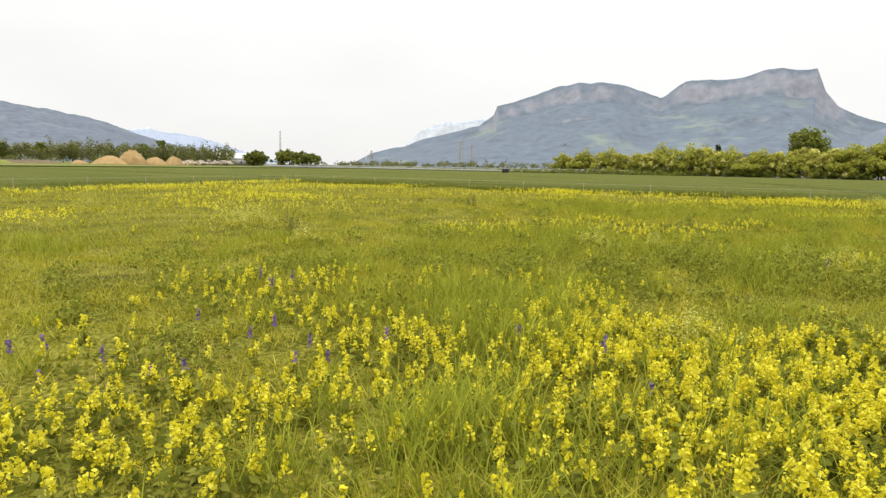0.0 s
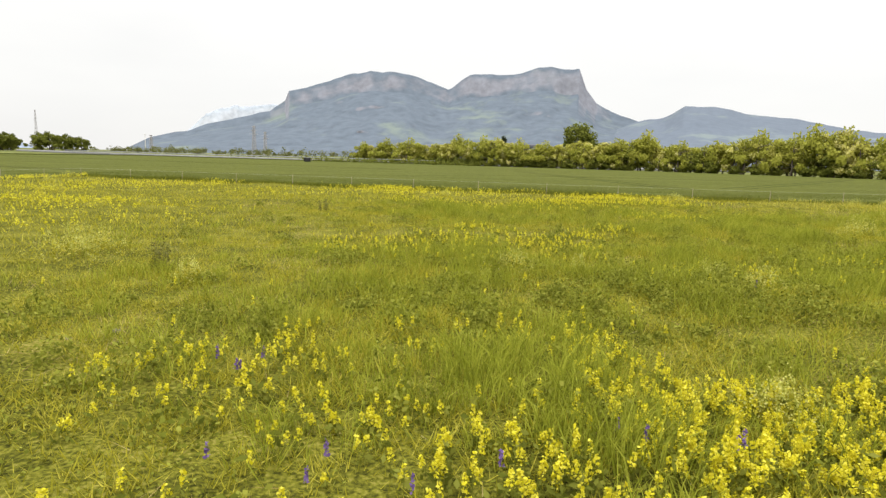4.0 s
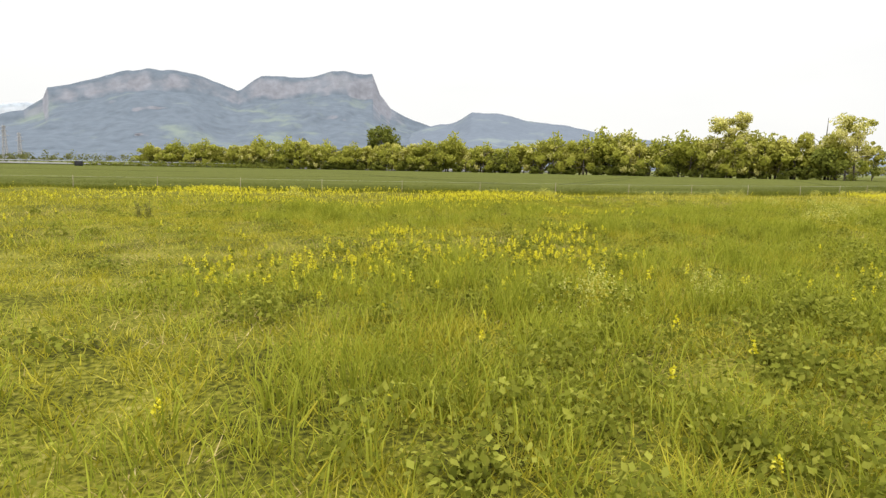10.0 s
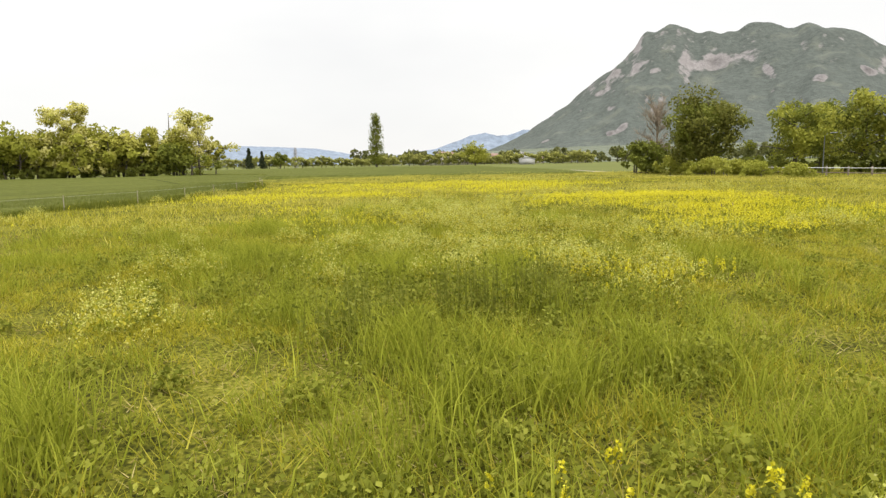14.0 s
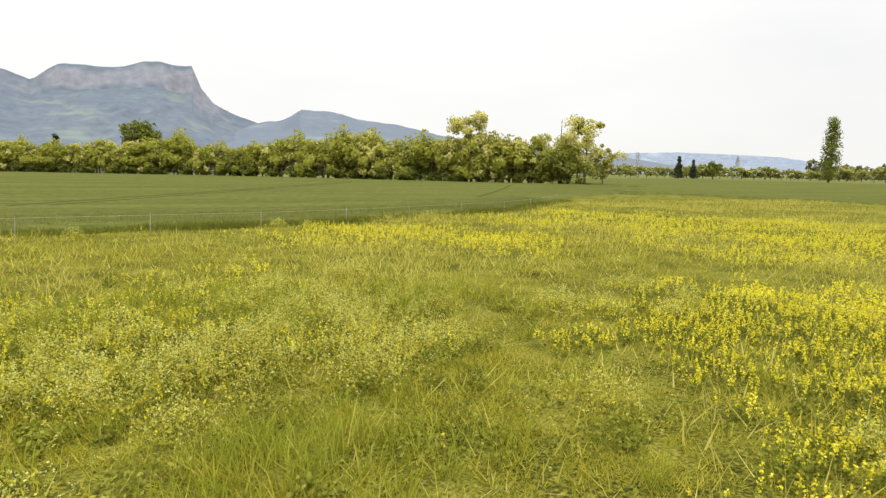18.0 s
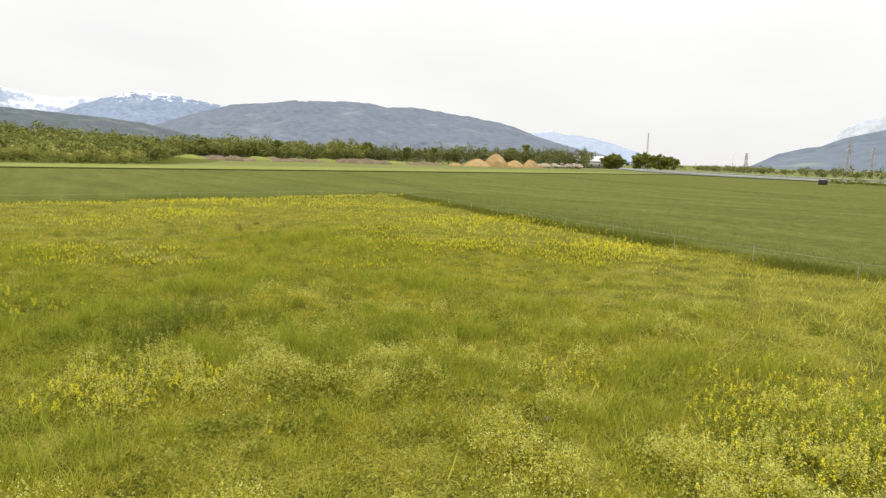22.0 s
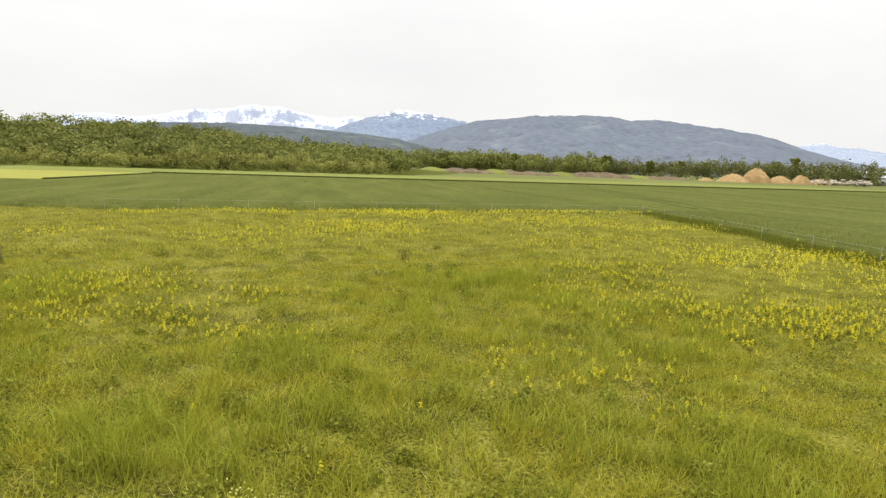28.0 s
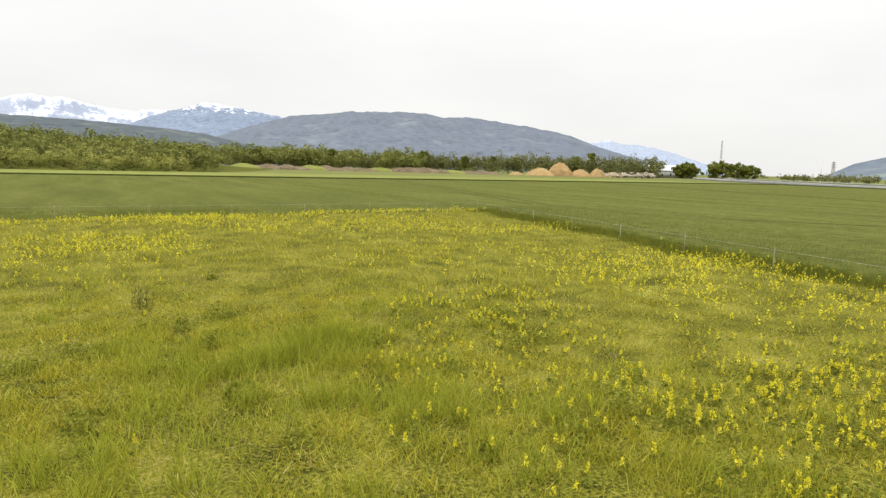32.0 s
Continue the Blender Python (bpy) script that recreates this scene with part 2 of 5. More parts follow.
M_leaf_mid = material("green_leaves", [(0.1904, 0.2072, 0.0291), (0.3024, 0.308, 0.047), (0.4144, 0.4032, 0.084)], 0.5, 0.75, through_light=0.4, island=0.5, object_random=0.2, spec=0.08)
M_leaf_light = material("light_leaves", [(0.28, 0.28, 0.045), (0.39, 0.375, 0.075), (0.50, 0.465, 0.13)], 0.5, 0.75, through_light=0.4, island=0.5, object_random=0.2, spec=0.08)
M_leaf_pale = material("pale_blossoming_leaves", [(0.42, 0.40, 0.10), (0.57, 0.53, 0.18), (0.70, 0.65, 0.30)], 0.5, 0.75, through_light=0.4, island=0.6, spec=0.06)
M_twig = material("bare_twigs", [(0.21, 0.165, 0.12), (0.31, 0.255, 0.19)], 1, 0.9)
M_walnut = material("walnut_leaves", [(0.075, 0.082, 0.018), (0.135, 0.138, 0.028), (0.215, 0.21, 0.05)], 0.6, 0.8, through_light=0.35, island=0.5, spec=0.06)
M_willow = material("willow_leaves", [(0.184, 0.1932, 0.0437), (0.2875, 0.2875, 0.0782), (0.4025, 0.3852, 0.138)], 0.12, 0.85, through_light=0.3, island=0.3, spec=0.05)
M_conifer = material("conifer_needles", [(0.028, 0.038, 0.018), (0.05, 0.06, 0.028)], 1, 0.8, island=0.5)
M_forest = material("far_wood_leaves", [(0.0575, 0.0667, 0.023), (0.1127, 0.1242, 0.0333), (0.1955, 0.2047, 0.0529), (0.3105, 0.299, 0.1035)], 0.09, 0.85, island=0.22, through_light=0.25, spec=0.05)
M_hedge_far = material("far_tree_leaves", [(0.078, 0.084, 0.034), (0.138, 0.144, 0.050), (0.215, 0.215, 0.085)], 0.09, 0.85, island=0.3, through_light=0.3, spec=0.05)
M_sand = material("sand_heap", [(0.22, 0.145, 0.062), (0.28, 0.19, 0.085), (0.34, 0.24, 0.115)], 0.25, 0.95, bump=0.8, bump_scale=2.5, big=0.06)
M_earth = material("brown_earth", [(0.085, 0.064, 0.040), (0.13, 0.098, 0.060), (0.17, 0.138, 0.080)], 0.5, 0.95, bump=0.8, bump_scale=2, big=0.12)
M_rubble = material("rubble", [(0.22, 0.19, 0.15), (0.36, 0.31, 0.24), (0.5, 0.45, 0.38)], 0.4, 0.95, island=0.7)
M_white = material("white_sheet_metal", [(0.66, 0.67, 0.68), (0.76, 0.77, 0.78)], 0.3, 0.5)
M_grey_wall = material("grey_render", [(0.34, 0.34, 0.33), (0.42, 0.41, 0.40)], 0.4, 0.85)
M_plaster = material("pale_plaster", [(0.48, 0.44, 0.38), (0.60, 0.56, 0.50)], 0.5, 0.9)
M_roof = material("tile_roof", [(0.20, 0.13, 0.10), (0.28, 0.19, 0.15)], 0.8, 0.9)
M_slate = material("grey_roof", [(0.16, 0.15, 0.15), (0.22, 0.21, 0.21)], 0.8, 0.8)
M_pane = material("window_pane", [(0.04, 0.045, 0.05), (0.06, 0.065, 0.07)], 1, 0.15, spec=0.5)
M_steel = material("galvanised_steel", [(0.22, 0.23, 0.24), (0.32, 0.33, 0.34)], 0.6, 0.5, metal=0.6)
M_mast = material("painted_lattice", [(0.26, 0.25, 0.25), (0.36, 0.35, 0.35)], 0.6, 0.6, metal=0.3)
M_pole = material("pale_concrete_pole", [(0.50, 0.50, 0.47), (0.62, 0.61, 0.58)], 0.8, 0.8)
M_asphalt = material("road_asphalt", [(0.16, 0.16, 0.16), (0.22, 0.22, 0.215)], 0.2, 0.9)
M_track = material("gravel_track", [(0.20, 0.18, 0.135), (0.27, 0.245, 0.19), (0.33, 0.30, 0.245)], 0.7, 0.95, bump=0.5, bump_scale=12)
M_wood = material("weathered_wood", [(0.16, 0.13, 0.10), (0.24, 0.20, 0.16), (0.32, 0.28, 0.23)], 2, 0.9, bump=0.6, bump_scale=30)
M_wire = material("fence_wire", [(0.28, 0.28, 0.26), (0.36, 0.36, 0.34)], 1, 0.6)
M_black = material("black_box", [(0.02, 0.02, 0.022), (0.035, 0.035, 0.038)], 1, 0.6)
M_stone = material("pale_stones", [(0.12, 0.105, 0.08), (0.17, 0.15, 0.115)], 1, 0.95, island=0.5)

# ---- mesh helpers ----


def link_mesh(name, verts, faces, mat, parent=None, label="", smooth=False):
    """One mesh object from arrays; faces is an (n, 3) or (n, 4) array, or a list of those."""
    me = bpy.data.meshes.new(name)
    verts = np.asarray(verts, dtype=np.float32).reshape(-1, 3)
    sets = faces if isinstance(faces, list) else [faces]
    sets = [np.asarray(f, dtype=np.int32) for f in sets if len(f)]
    loops = np.concatenate([f.ravel() for f in sets])
    counts = np.concatenate([np.full(len(f), f.shape[1], dtype=np.int32) for f in sets])
    starts = np.concatenate([[0], np.cumsum(counts)[:-1]]).astype(np.int32)
    me.vertices.add(len(verts))
    me.vertices.foreach_set("co", verts.ravel())
    me.loops.add(len(loops))
    me.loops.foreach_set("vertex_index", loops)
    me.polygons.add(len(counts))
    me.polygons.foreach_set("loop_start", starts)
    if smooth:
        me.polygons.foreach_set("use_smooth", np.ones(len(counts), dtype=bool))
    me.update(calc_edges=True)
    me.materials.append(mat)
    ob = new(name, me)
    if parent is not None:
        ob.parent = parent
    if label:
        tagged(ob, label)
    return ob


def joined(pieces):
    """Joins (verts, faces) pairs with faces of one width into one pair."""
    vs, fs, k = [], [], 0
    for v, f in pieces:
        vs.append(np.asarray(v, dtype=float))
        fs.append(np.asarray(f, dtype=int) + k)
        k += len(v)
    return np.concatenate(vs), np.concatenate(fs)


def tube(points, radii, n=6):
    """A tapered tube along points, quads only (ends closed by small rings)."""
    pts = np.asarray(points, dtype=float)
    vs = []
    for i, p in enumerate(pts):
        d = pts[min(i + 1, len(pts) - 1)] - pts[max(i - 1, 0)]
        d = d / (np.linalg.norm(d) + 1e-9)
        a = np.cross(d, (0.0, 0.0, 1.0) if abs(d[2]) < 0.9 else (1.0, 0.0, 0.0))
        a /= np.linalg.norm(a)
        b = np.cross(d, a)
        for k in range(n):
            t = 2 * math.pi * k / n
            vs.append(p + radii[i] * (math.cos(t) * a + math.sin(t) * b))
    fs = []
    for i in range(len(pts) - 1):
        for k in range(n):
            q = (k + 1) % n
            fs.append((i * n + k, i * n + q, (i + 1) * n + q, (i + 1) * n + k))
    m = (len(pts) - 1) * n
    for k in range(1, n // 2):
        fs.append((m + k - 1 if k > 1 else m, m + k, m + n - 1 - k, m + n - k if k > 1 else m + n - 1))
    return np.array(vs), np.array(fs)


def box(cx, cy, cz, sx, sy, sz, turn=0.0):
    """A box centred at (cx, cy), standing on cz."""
    c, s = math.cos(turn), math.sin(turn)
    v = []
    for z in (cz, cz + sz):
        for x, y in ((-1, -1), (1, -1), (1, 1), (-1, 1)):
            px, py = x * sx / 2, y * sy / 2
            v.append((cx + c * px - s * py, cy + s * px + c * py, z))
    return np.array(v), np.array([(0, 3, 2, 1), (4, 5, 6, 7), (0, 1, 5, 4), (1, 2, 6, 5), (2, 3, 7, 6), (3, 0, 4, 7)])


def value_noise(x, y, cell, seed):
    """Smooth noise in 0..1 over the plan, one value a cell."""
    r = np.random.RandomState(seed)
    g = r.rand(64, 64)
    u, v = np.asarray(x) / cell + 1000.0, np.asarray(y) / cell + 1000.0
    i, j = np.floor(u).astype(int), np.floor(v).astype(int)
    a, b = u - i, v - j
    a, b = a * a * (3 - 2 * a), b * b * (3 - 2 * b)
    i0, j0, i1, j1 = i % 64, j % 64, (i + 1) % 64, (j + 1) % 64
    return (g[i0, j0] * (1 - a) + g[i1, j0] * a) * (1 - b) + (g[i0, j1] * (1 - a) + g[i1, j1] * a) * b


def fbm(x, y, cell, seed, octaves=3):
    t, w, k = 0.0, 0.0, 1.0
    for o in range(octaves):
        t = t + k * value_noise(x, y, cell / 2 ** o, seed + o)
        w += k
        k *= 0.5
    return t / w


def empty(name, x=0.0, y=0.0, z=0.0):
    ob = new(name)
    ob.location = (x, y, z)
    return ob


def leaf_quads(centres, size, rng, flat=0.0, stretch=1.6, facing=None, loose=0.9):
    """One small quad a centre, turned at random; flat pulls them towards level, facing gives each its outward side."""
    n = len(centres)
    if facing is not None:
        nn = facing + rng.normal(size=(n, 3)) * loose
        nn /= np.linalg.norm(nn, axis=1)[:, None] + 1e-9
        a = np.cross(nn, rng.normal(size=(n, 3)))
        a /= np.linalg.norm(a, axis=1)[:, None] + 1e-9
        b = np.cross(nn, a)
        s = size * (0.6 + 0.8 * rng.rand(n))[:, None]
        c = np.asarray(centres)
        v = np.stack([c - a * s * stretch * 0.5, c + b * s * 0.5, c + a * s * stretch * 0.5, c - b * s * 0.5], 1).reshape(-1, 3)
        return v, np.arange(4 * n).reshape(n, 4)
    a = rng.normal(size=(n, 3))
    a[:, 2] *= (1 - flat)
    a /= np.linalg.norm(a, axis=1)[:, None] + 1e-9
    b = np.cross(a, rng.normal(size=(n, 3)) * (1 - flat) + np.array((0, 0, 1.0)) * flat)
    b /= np.linalg.norm(b, axis=1)[:, None] + 1e-9
    s = size * (0.6 + 0.8 * rng.rand(n))[:, None]
    c = np.asarray(centres)
    v = np.stack([c - a * s * stretch * 0.5, c + b * s * 0.5, c + a * s * stretch * 0.5, c - b * s * 0.5], 1).reshape(-1, 3)
    f = np.arange(4 * n).reshape(n, 4)
    return v, f

# ---- kinds of things ----


def tree(name, height, spread, leaves, leaf_size, mat, seed, trunk_r=0.16, bare=0.25, shape="round", clumps=26, trunks=1, mat2=None, share2=0.0):
    """A tree: tapered trunk with limbs, and a crown of leaf clumps with gaps. Its foot is at the origin."""
    rng = np.random.RandomState(seed)
    root = empty(name)
    wood, limbs = [], []
    tips = []
    for t in range(trunks):
        off = np.array((rng.uniform(-0.6, 0.6) * spread * 0.5, rng.uniform(-0.6, 0.6) * spread * 0.5, 0)) if trunks > 1 else np.zeros(3)
        lean = np.array((rng.uniform(-0.08, 0.08), rng.uniform(-0.08, 0.08), 1.0))
        top = height * (0.82 if t == 0 else rng.uniform(0.55, 0.8))
        pts = [off + lean * top * k / 5 + np.array((rng.normal(), rng.normal(), 0)) * 0.05 * spread * (k > 0) * 0.3 for k in range(6)]
        wood.append(tube(pts, [trunk_r * (1.25 - k / 5 * 1.05) for k in range(6)], 6))
        for i in range(7 if trunks == 1 else 4):
            h = rng.uniform(bare + 0.02, 0.9)
            base = off + lean * top * h
            ang = rng.uniform(0, 2 * math.pi)
            if shape == "column":
                reach, rise = spread * 0.35, 0.22 * height
            else:
                reach, rise = spread * rng.uniform(0.35, 0.8) * (1.1 - 0.5 * h), height * rng.uniform(0.05, 0.18)
            mid = base + np.array((math.cos(ang) * reach * 0.55, math.sin(ang) * reach * 0.55, rise * 0.7))
            tip = base + np.array((math.cos(ang) * reach, math.sin(ang) * reach, rise))
            limbs.append(tube([base, mid, tip], [trunk_r * 0.42, trunk_r * 0.26, trunk_r * 0.08], 5))
            tips.append(tip)
    apart = trunks == 1 and leaves >= 3000
    v, f = joined(wood if apart else wood + limbs)
    link_mesh("trunk", v, f, M_bark, root)
    if apart:
        for v, f in limbs:
            link_mesh("limb", v, f, M_bark, root)
    cs = []
    for i in range(clumps):
        if shape == "column":
            z = rng.uniform(bare, 1.0)
            w = spread * 0.5 * min(1.0, (1.04 - z) * 2.2) * min(1.0, (z - bare + 0.12) * 4)
            ang, rr = rng.uniform(0, 6.28), w * math.sqrt(rng.rand())
            c, rad = (math.cos(ang) * rr, math.sin(ang) * rr, z * height), spread * 0.34
        elif shape == "cone":
            z = rng.uniform(bare, 1.0)
            w = spread * 0.5 * (1.03 - z)
            ang, rr = rng.uniform(0, 6.28), w * math.sqrt(rng.rand())
            c, rad = (math.cos(ang) * rr, math.sin(ang) * rr, z * height), max(0.12 * spread, w * 0.5)
        else:
            u = rng.normal(size=3)
            u /= np.linalg.norm(u)
            k = rng.uniform(0.45, 0.95)
            mid = bare + (1 - bare) * 0.5
            hh = (1 - bare) * 0.5
            c = (u[0] * k * spread * 0.5, u[1] * k * spread * 0.5, height * (mid + u[2] * k * hh * 0.86))
            rad = spread * rng.uniform(0.13, 0.22)
            if shape == "loose":
                rad *= 0.75
        cs.append((np.array(c), rad))
    if shape in ("round", "loose"):
        cs += [(t, spread * 0.13) for t in tips]
    per = max(4, leaves // len(cs))
    pts, ways = [], []
    for c, rad in cs:
        u = rng.normal(size=(per, 3))
        u /= np.linalg.norm(u, axis=1)[:, None]
        pts.append(c + u * rad * (rng.rand(per, 1) ** 0.45) * np.array((1, 1, 0.8)))
        ways.append(u * 0.8 + (np.array(c) - (0, 0, height * (0.5 + bare * 0.4))) / (0.5 * max(spread, height * 0.5)) * 0.7)
    pts, ways = np.concatenate(pts), np.concatenate(ways)
    up = pts[:, 2] > 0.05 * height
    pts, ways = pts[up], ways[up]
    if mat2 is not None and share2 > 0:
        # blossom sits on the outer side of the crown, in sprays
        key = fbm(pts[:, 0] + pts[:, 2] * 0.7, pts[:, 1] - pts[:, 2] * 0.4, spread * 0.22, seed + 5, 2)
        cut = np.quantile(key, 1 - share2)
        v, f = leaf_quads(pts[key < cut], leaf_size, rng, facing=ways[key < cut])
        link_mesh("crown", v, f, mat, root)
        v, f = leaf_quads(pts[key >= cut] * np.array((1.03, 1.03, 1.0)), leaf_size * 0.9, rng, facing=ways[key >= cut])
        link_mesh("blossom", v, f, mat2, root, "cream blossom sprays")
    else:
        v, f = leaf_quads(pts, leaf_size, rng, facing=ways)
        link_mesh("crown", v, f, mat, root)
    return root


def bare_tree(name, height, spread, seed):
    """A thin tree with hardly a leaf: trunk, limbs and a haze of fine twigs."""
    rng = np.random.RandomState(seed)
    root = empty(name)
    wood, fine = [tube([(0, 0, 0), (0.1, 0, height * 0.4), (0.0, 0.1, height * 0.6), (0.1, 0, height * 0.8)], [0.17, 0.12, 0.05, 0.015], 6)], []
    for i in range(34):
        h = rng.uniform(0.15, 0.85)
        ang = rng.uniform(0, 6.28)
        r = spread * 0.5 * (1.0 - 0.55 * h) * rng.uniform(0.5, 1.1)
        b = np.array((0.05, 0, height * h * 0.85))
        e = b + np.array((math.cos(ang) * r, math.sin(ang) * r, height * rng.uniform(0.1, 0.22)))
        wood.append(tube([b, (b + e) / 2 + (0, 0, -0.1), e], [0.06, 0.04, 0.015], 4))
        for k in range(34):
            p = b + (e - b) * rng.uniform(0.3, 1.0)
            q = p + rng.normal(size=3) * (0.5, 0.5, 0.35) + (0, 0, 0.5)
            fine.append(tube([p, q], [0.022, 0.010], 3))
    v, f = joined(wood)
    link_mesh("trunk", v, f, M_twig, root)
    v, f = joined(fine)
    tagged(link_mesh("twigs", v, f, M_twig, root), "fine bare brown twigs", kind="stuff")
    return root


def place(ob, x, y, z=0.0, scale=1.0, turn=0.0, tall=1.0):
    return copy_thing(ob, Matrix.LocRotScale((x, y, z), Euler((0, 0, turn)), (scale, scale, scale * tall)))


def settle(ob, x, y, z=0.0, scale=1.0, turn=0.0, tall=1.0):
    ob.matrix_basis = Matrix.LocRotScale((x, y, z), Euler((0, 0, turn)), (scale, scale, scale * tall))
    return ob


def polar(az, dist):
    """A place by its bearing (degrees, to the right of +y) and distance from the middle of the meadow."""
    a = radians(az)
    return CENTRE[0] + math.sin(a) * dist, CENTRE[1] + math.cos(a) * dist


def mountain(name, ridge, dist, depth, mat, seed, label, cliff=0.0, cliff_from=0.7, rough=0.05, cols=260, rows=30, ledges=0.0, base_el=-0.3, power=1.25, gullies=0.25, steep=2.4):
    """A mountain side: from a foot at dist it climbs over depth metres to a ridge whose bearings and heights (degrees) are given,
    with gullies, and a cliff band under the ridge where cliff > 0; behind the ridge it falls away."""
    rng = np.random.RandomState(seed)
    az = np.array([r[0] for r in ridge], dtype=float)
    el = np.array([r[1] for r in ridge], dtype=float)
    a = np.linspace(az[0], az[-1], cols)
    e = np.interp(a, az, el)
    far = dist + depth
    crest = np.tan(np.radians(e)) * far
    win = max(3, cols // 40)
    soft = np.convolve(np.pad(crest, win, mode="edge"), np.ones(2 * win + 1) / (2 * win + 1), mode="valid")
    s_line = np.concatenate([np.linspace(0, 1, rows), [1.04, 1.15, 1.35]])
    arc = np.radians(a) * far
    V = np.zeros((len(s_line), cols, 3))
    for k, s in enumerate(s_line):
        if s <= 1.0:
            if cliff > 0:
                low = (s / cliff_from) ** power * (1 - cliff) if s < cliff_from else None
                if low is not None:
                    h = low
                else:
                    q = (s - cliff_from) / (1 - cliff_from)
                    h = (1 - cliff) + cliff * min(1.0, q * steep) ** 0.8 * 0.93 + 0.07 * cliff * q
            else:
                h = s ** power
        else:
            h = 1.0 - (s - 1.0) * 1.2
        g = (fbm(arc * 1.0, np.full(cols, s * depth * 0.35), depth * 0.16, seed + 11, 4) - 0.5) * gullies
        edge = min(1.0, s * 3) * (1.0 if s < 0.995 else 0.2)
        q = min(1.0, max(0.0, (s - 0.45) / 0.35))
        line = soft * (1 - q * q) + crest * q * q
        z = line * (h + g * edge * (1.0 - 0.6 * max(0, s - 0.9) * 10 if s <= 1 else 0.0) * 0.5)
        if s >= 0.995:
            z = z + crest * rough * (fbm(arc, np.full(cols, 7.0), depth * 0.03, seed + 3, 3) - 0.5)
        d = dist + s * depth + (fbm(arc, np.full(cols, s * depth), depth * 0.12, seed + 23, 3) - 0.5) * depth * 0.10 * (0.2 < s < 0.999) * min(1.0, (1.0 - s) * 5)
        if s == 0:
            z = np.full(cols, -6.0)
        V[k, :, 0] = CENTRE[0] + np.sin(np.radians(a)) * d
        V[k, :, 1] = CENTRE[1] + np.cos(np.radians(a)) * d
        V[k, :, 2] = z
    n, m = len(s_line), cols
    i, j = np.meshgrid(np.arange(n - 1), np.arange(m - 1), indexing="ij")
    q = (i * m + j).ravel()
    F = np.stack([q, q + 1, q + m + 1, q + m], 1)
    ob = link_mesh(name, V.reshape(-1, 3), F, mat, smooth=True)
    return tagged(ob, label, "mountain", kind="structure")


def sheet(name, outline_fn, x0, x1, y0, y1, step, mat, label, category, z_fn):
    """A level sheet on a grid, kept where outline_fn holds."""
    xs, ys = np.arange(x0, x1 + step, step), np.arange(y0, y1 + step, step)
    X, Y = np.meshgrid(xs, ys, indexing="ij")
    Z = z_fn(X, Y)
    n, m = X.shape
    i, j = np.meshgrid(np.arange(n - 1), np.arange(m - 1), indexing="ij")
    keep = outline_fn(X[:-1, :-1] + step / 2, Y[:-1, :-1] + step / 2).ravel()
    q = (i * m + j).ravel()[keep]
    F = np.stack([q, q + m, q + m + 1, q + 1], 1)
    ob = link_mesh(name, np.stack([X, Y, Z], -1).reshape(-1, 3), F, mat, smooth=True)
    return tagged(ob, label, category, kind="structure")


def polygon_slab(name, corners, z0, z1, mat, label, category, skirt=1.1):
    """A crop stand or patch with an upright edge: top at z1, sides down to z0."""
    bm = bmesh.new()
    n = len(corners)
    area = sum(corners[i - 1][0] * corners[i][1] - corners[i][0] * corners[i - 1][1] for i in range(n))
    way = 1.0 if area > 0 else -1.0
    low, top = [], []
    for i in range(n):
        (ax, ay), (bx_, by_), (cx, cy) = corners[i - 1], corners[i], corners[(i + 1) % n]
        d1, d2 = Vector((bx_ - ax, by_ - ay)).normalized(), Vector((cx - bx_, cy - by_)).normalized()
        out = (Vector((d1.y, -d1.x)) + Vector((d2.y, -d2.x))).normalized() * way * skirt
        low.append(bm.verts.new((bx_ + out.x, by_ + out.y, z0)))
        top.append(bm.verts.new((bx_, by_, z1)))
    bm.faces.new(top)
    for i in range(n):
        bm.faces.new((low[i], low[(i + 1) % n], top[(i + 1) % n], top[i]))
    bmesh.ops.recalc_face_normals(bm, faces=bm.faces)
    me = bpy.data.meshes.new(name)
    bm.to_mesh(me)
    bm.free()
    me.materials.append(mat)
    return tagged(new(name, me), label, category, kind="structure")


def strip(name, line, width, z, mat, label, category, thick=0.15):
    """A road or track: a ribbon along a line, with thickness."""
    line = [np.array(p, dtype=float) for p in line]
    v = []
    for i, p in enumerate(line):
        d = line[min(i + 1, len(line) - 1)] - line[max(i - 1, 0)]
        d /= np.linalg.norm(d)
        s = np.array((-d[1], d[0])) * width / 2
        for q, zz in ((p + s, z), (p - s, z), (p - s * 1.25, z - thick), (p + s * 1.25, z - thick)):
            v.append((q[0], q[1], zz))
    f = []
    for i in range(len(line) - 1):
        a, b = i * 4, i * 4 + 4
        for k in range(4):
            f.append((a + k, b + k, b + (k + 1) % 4, a + (k + 1) % 4))
    ob = link_mesh(name, v, np.array(f), mat)
    return tagged(ob, label, category, kind="structure")


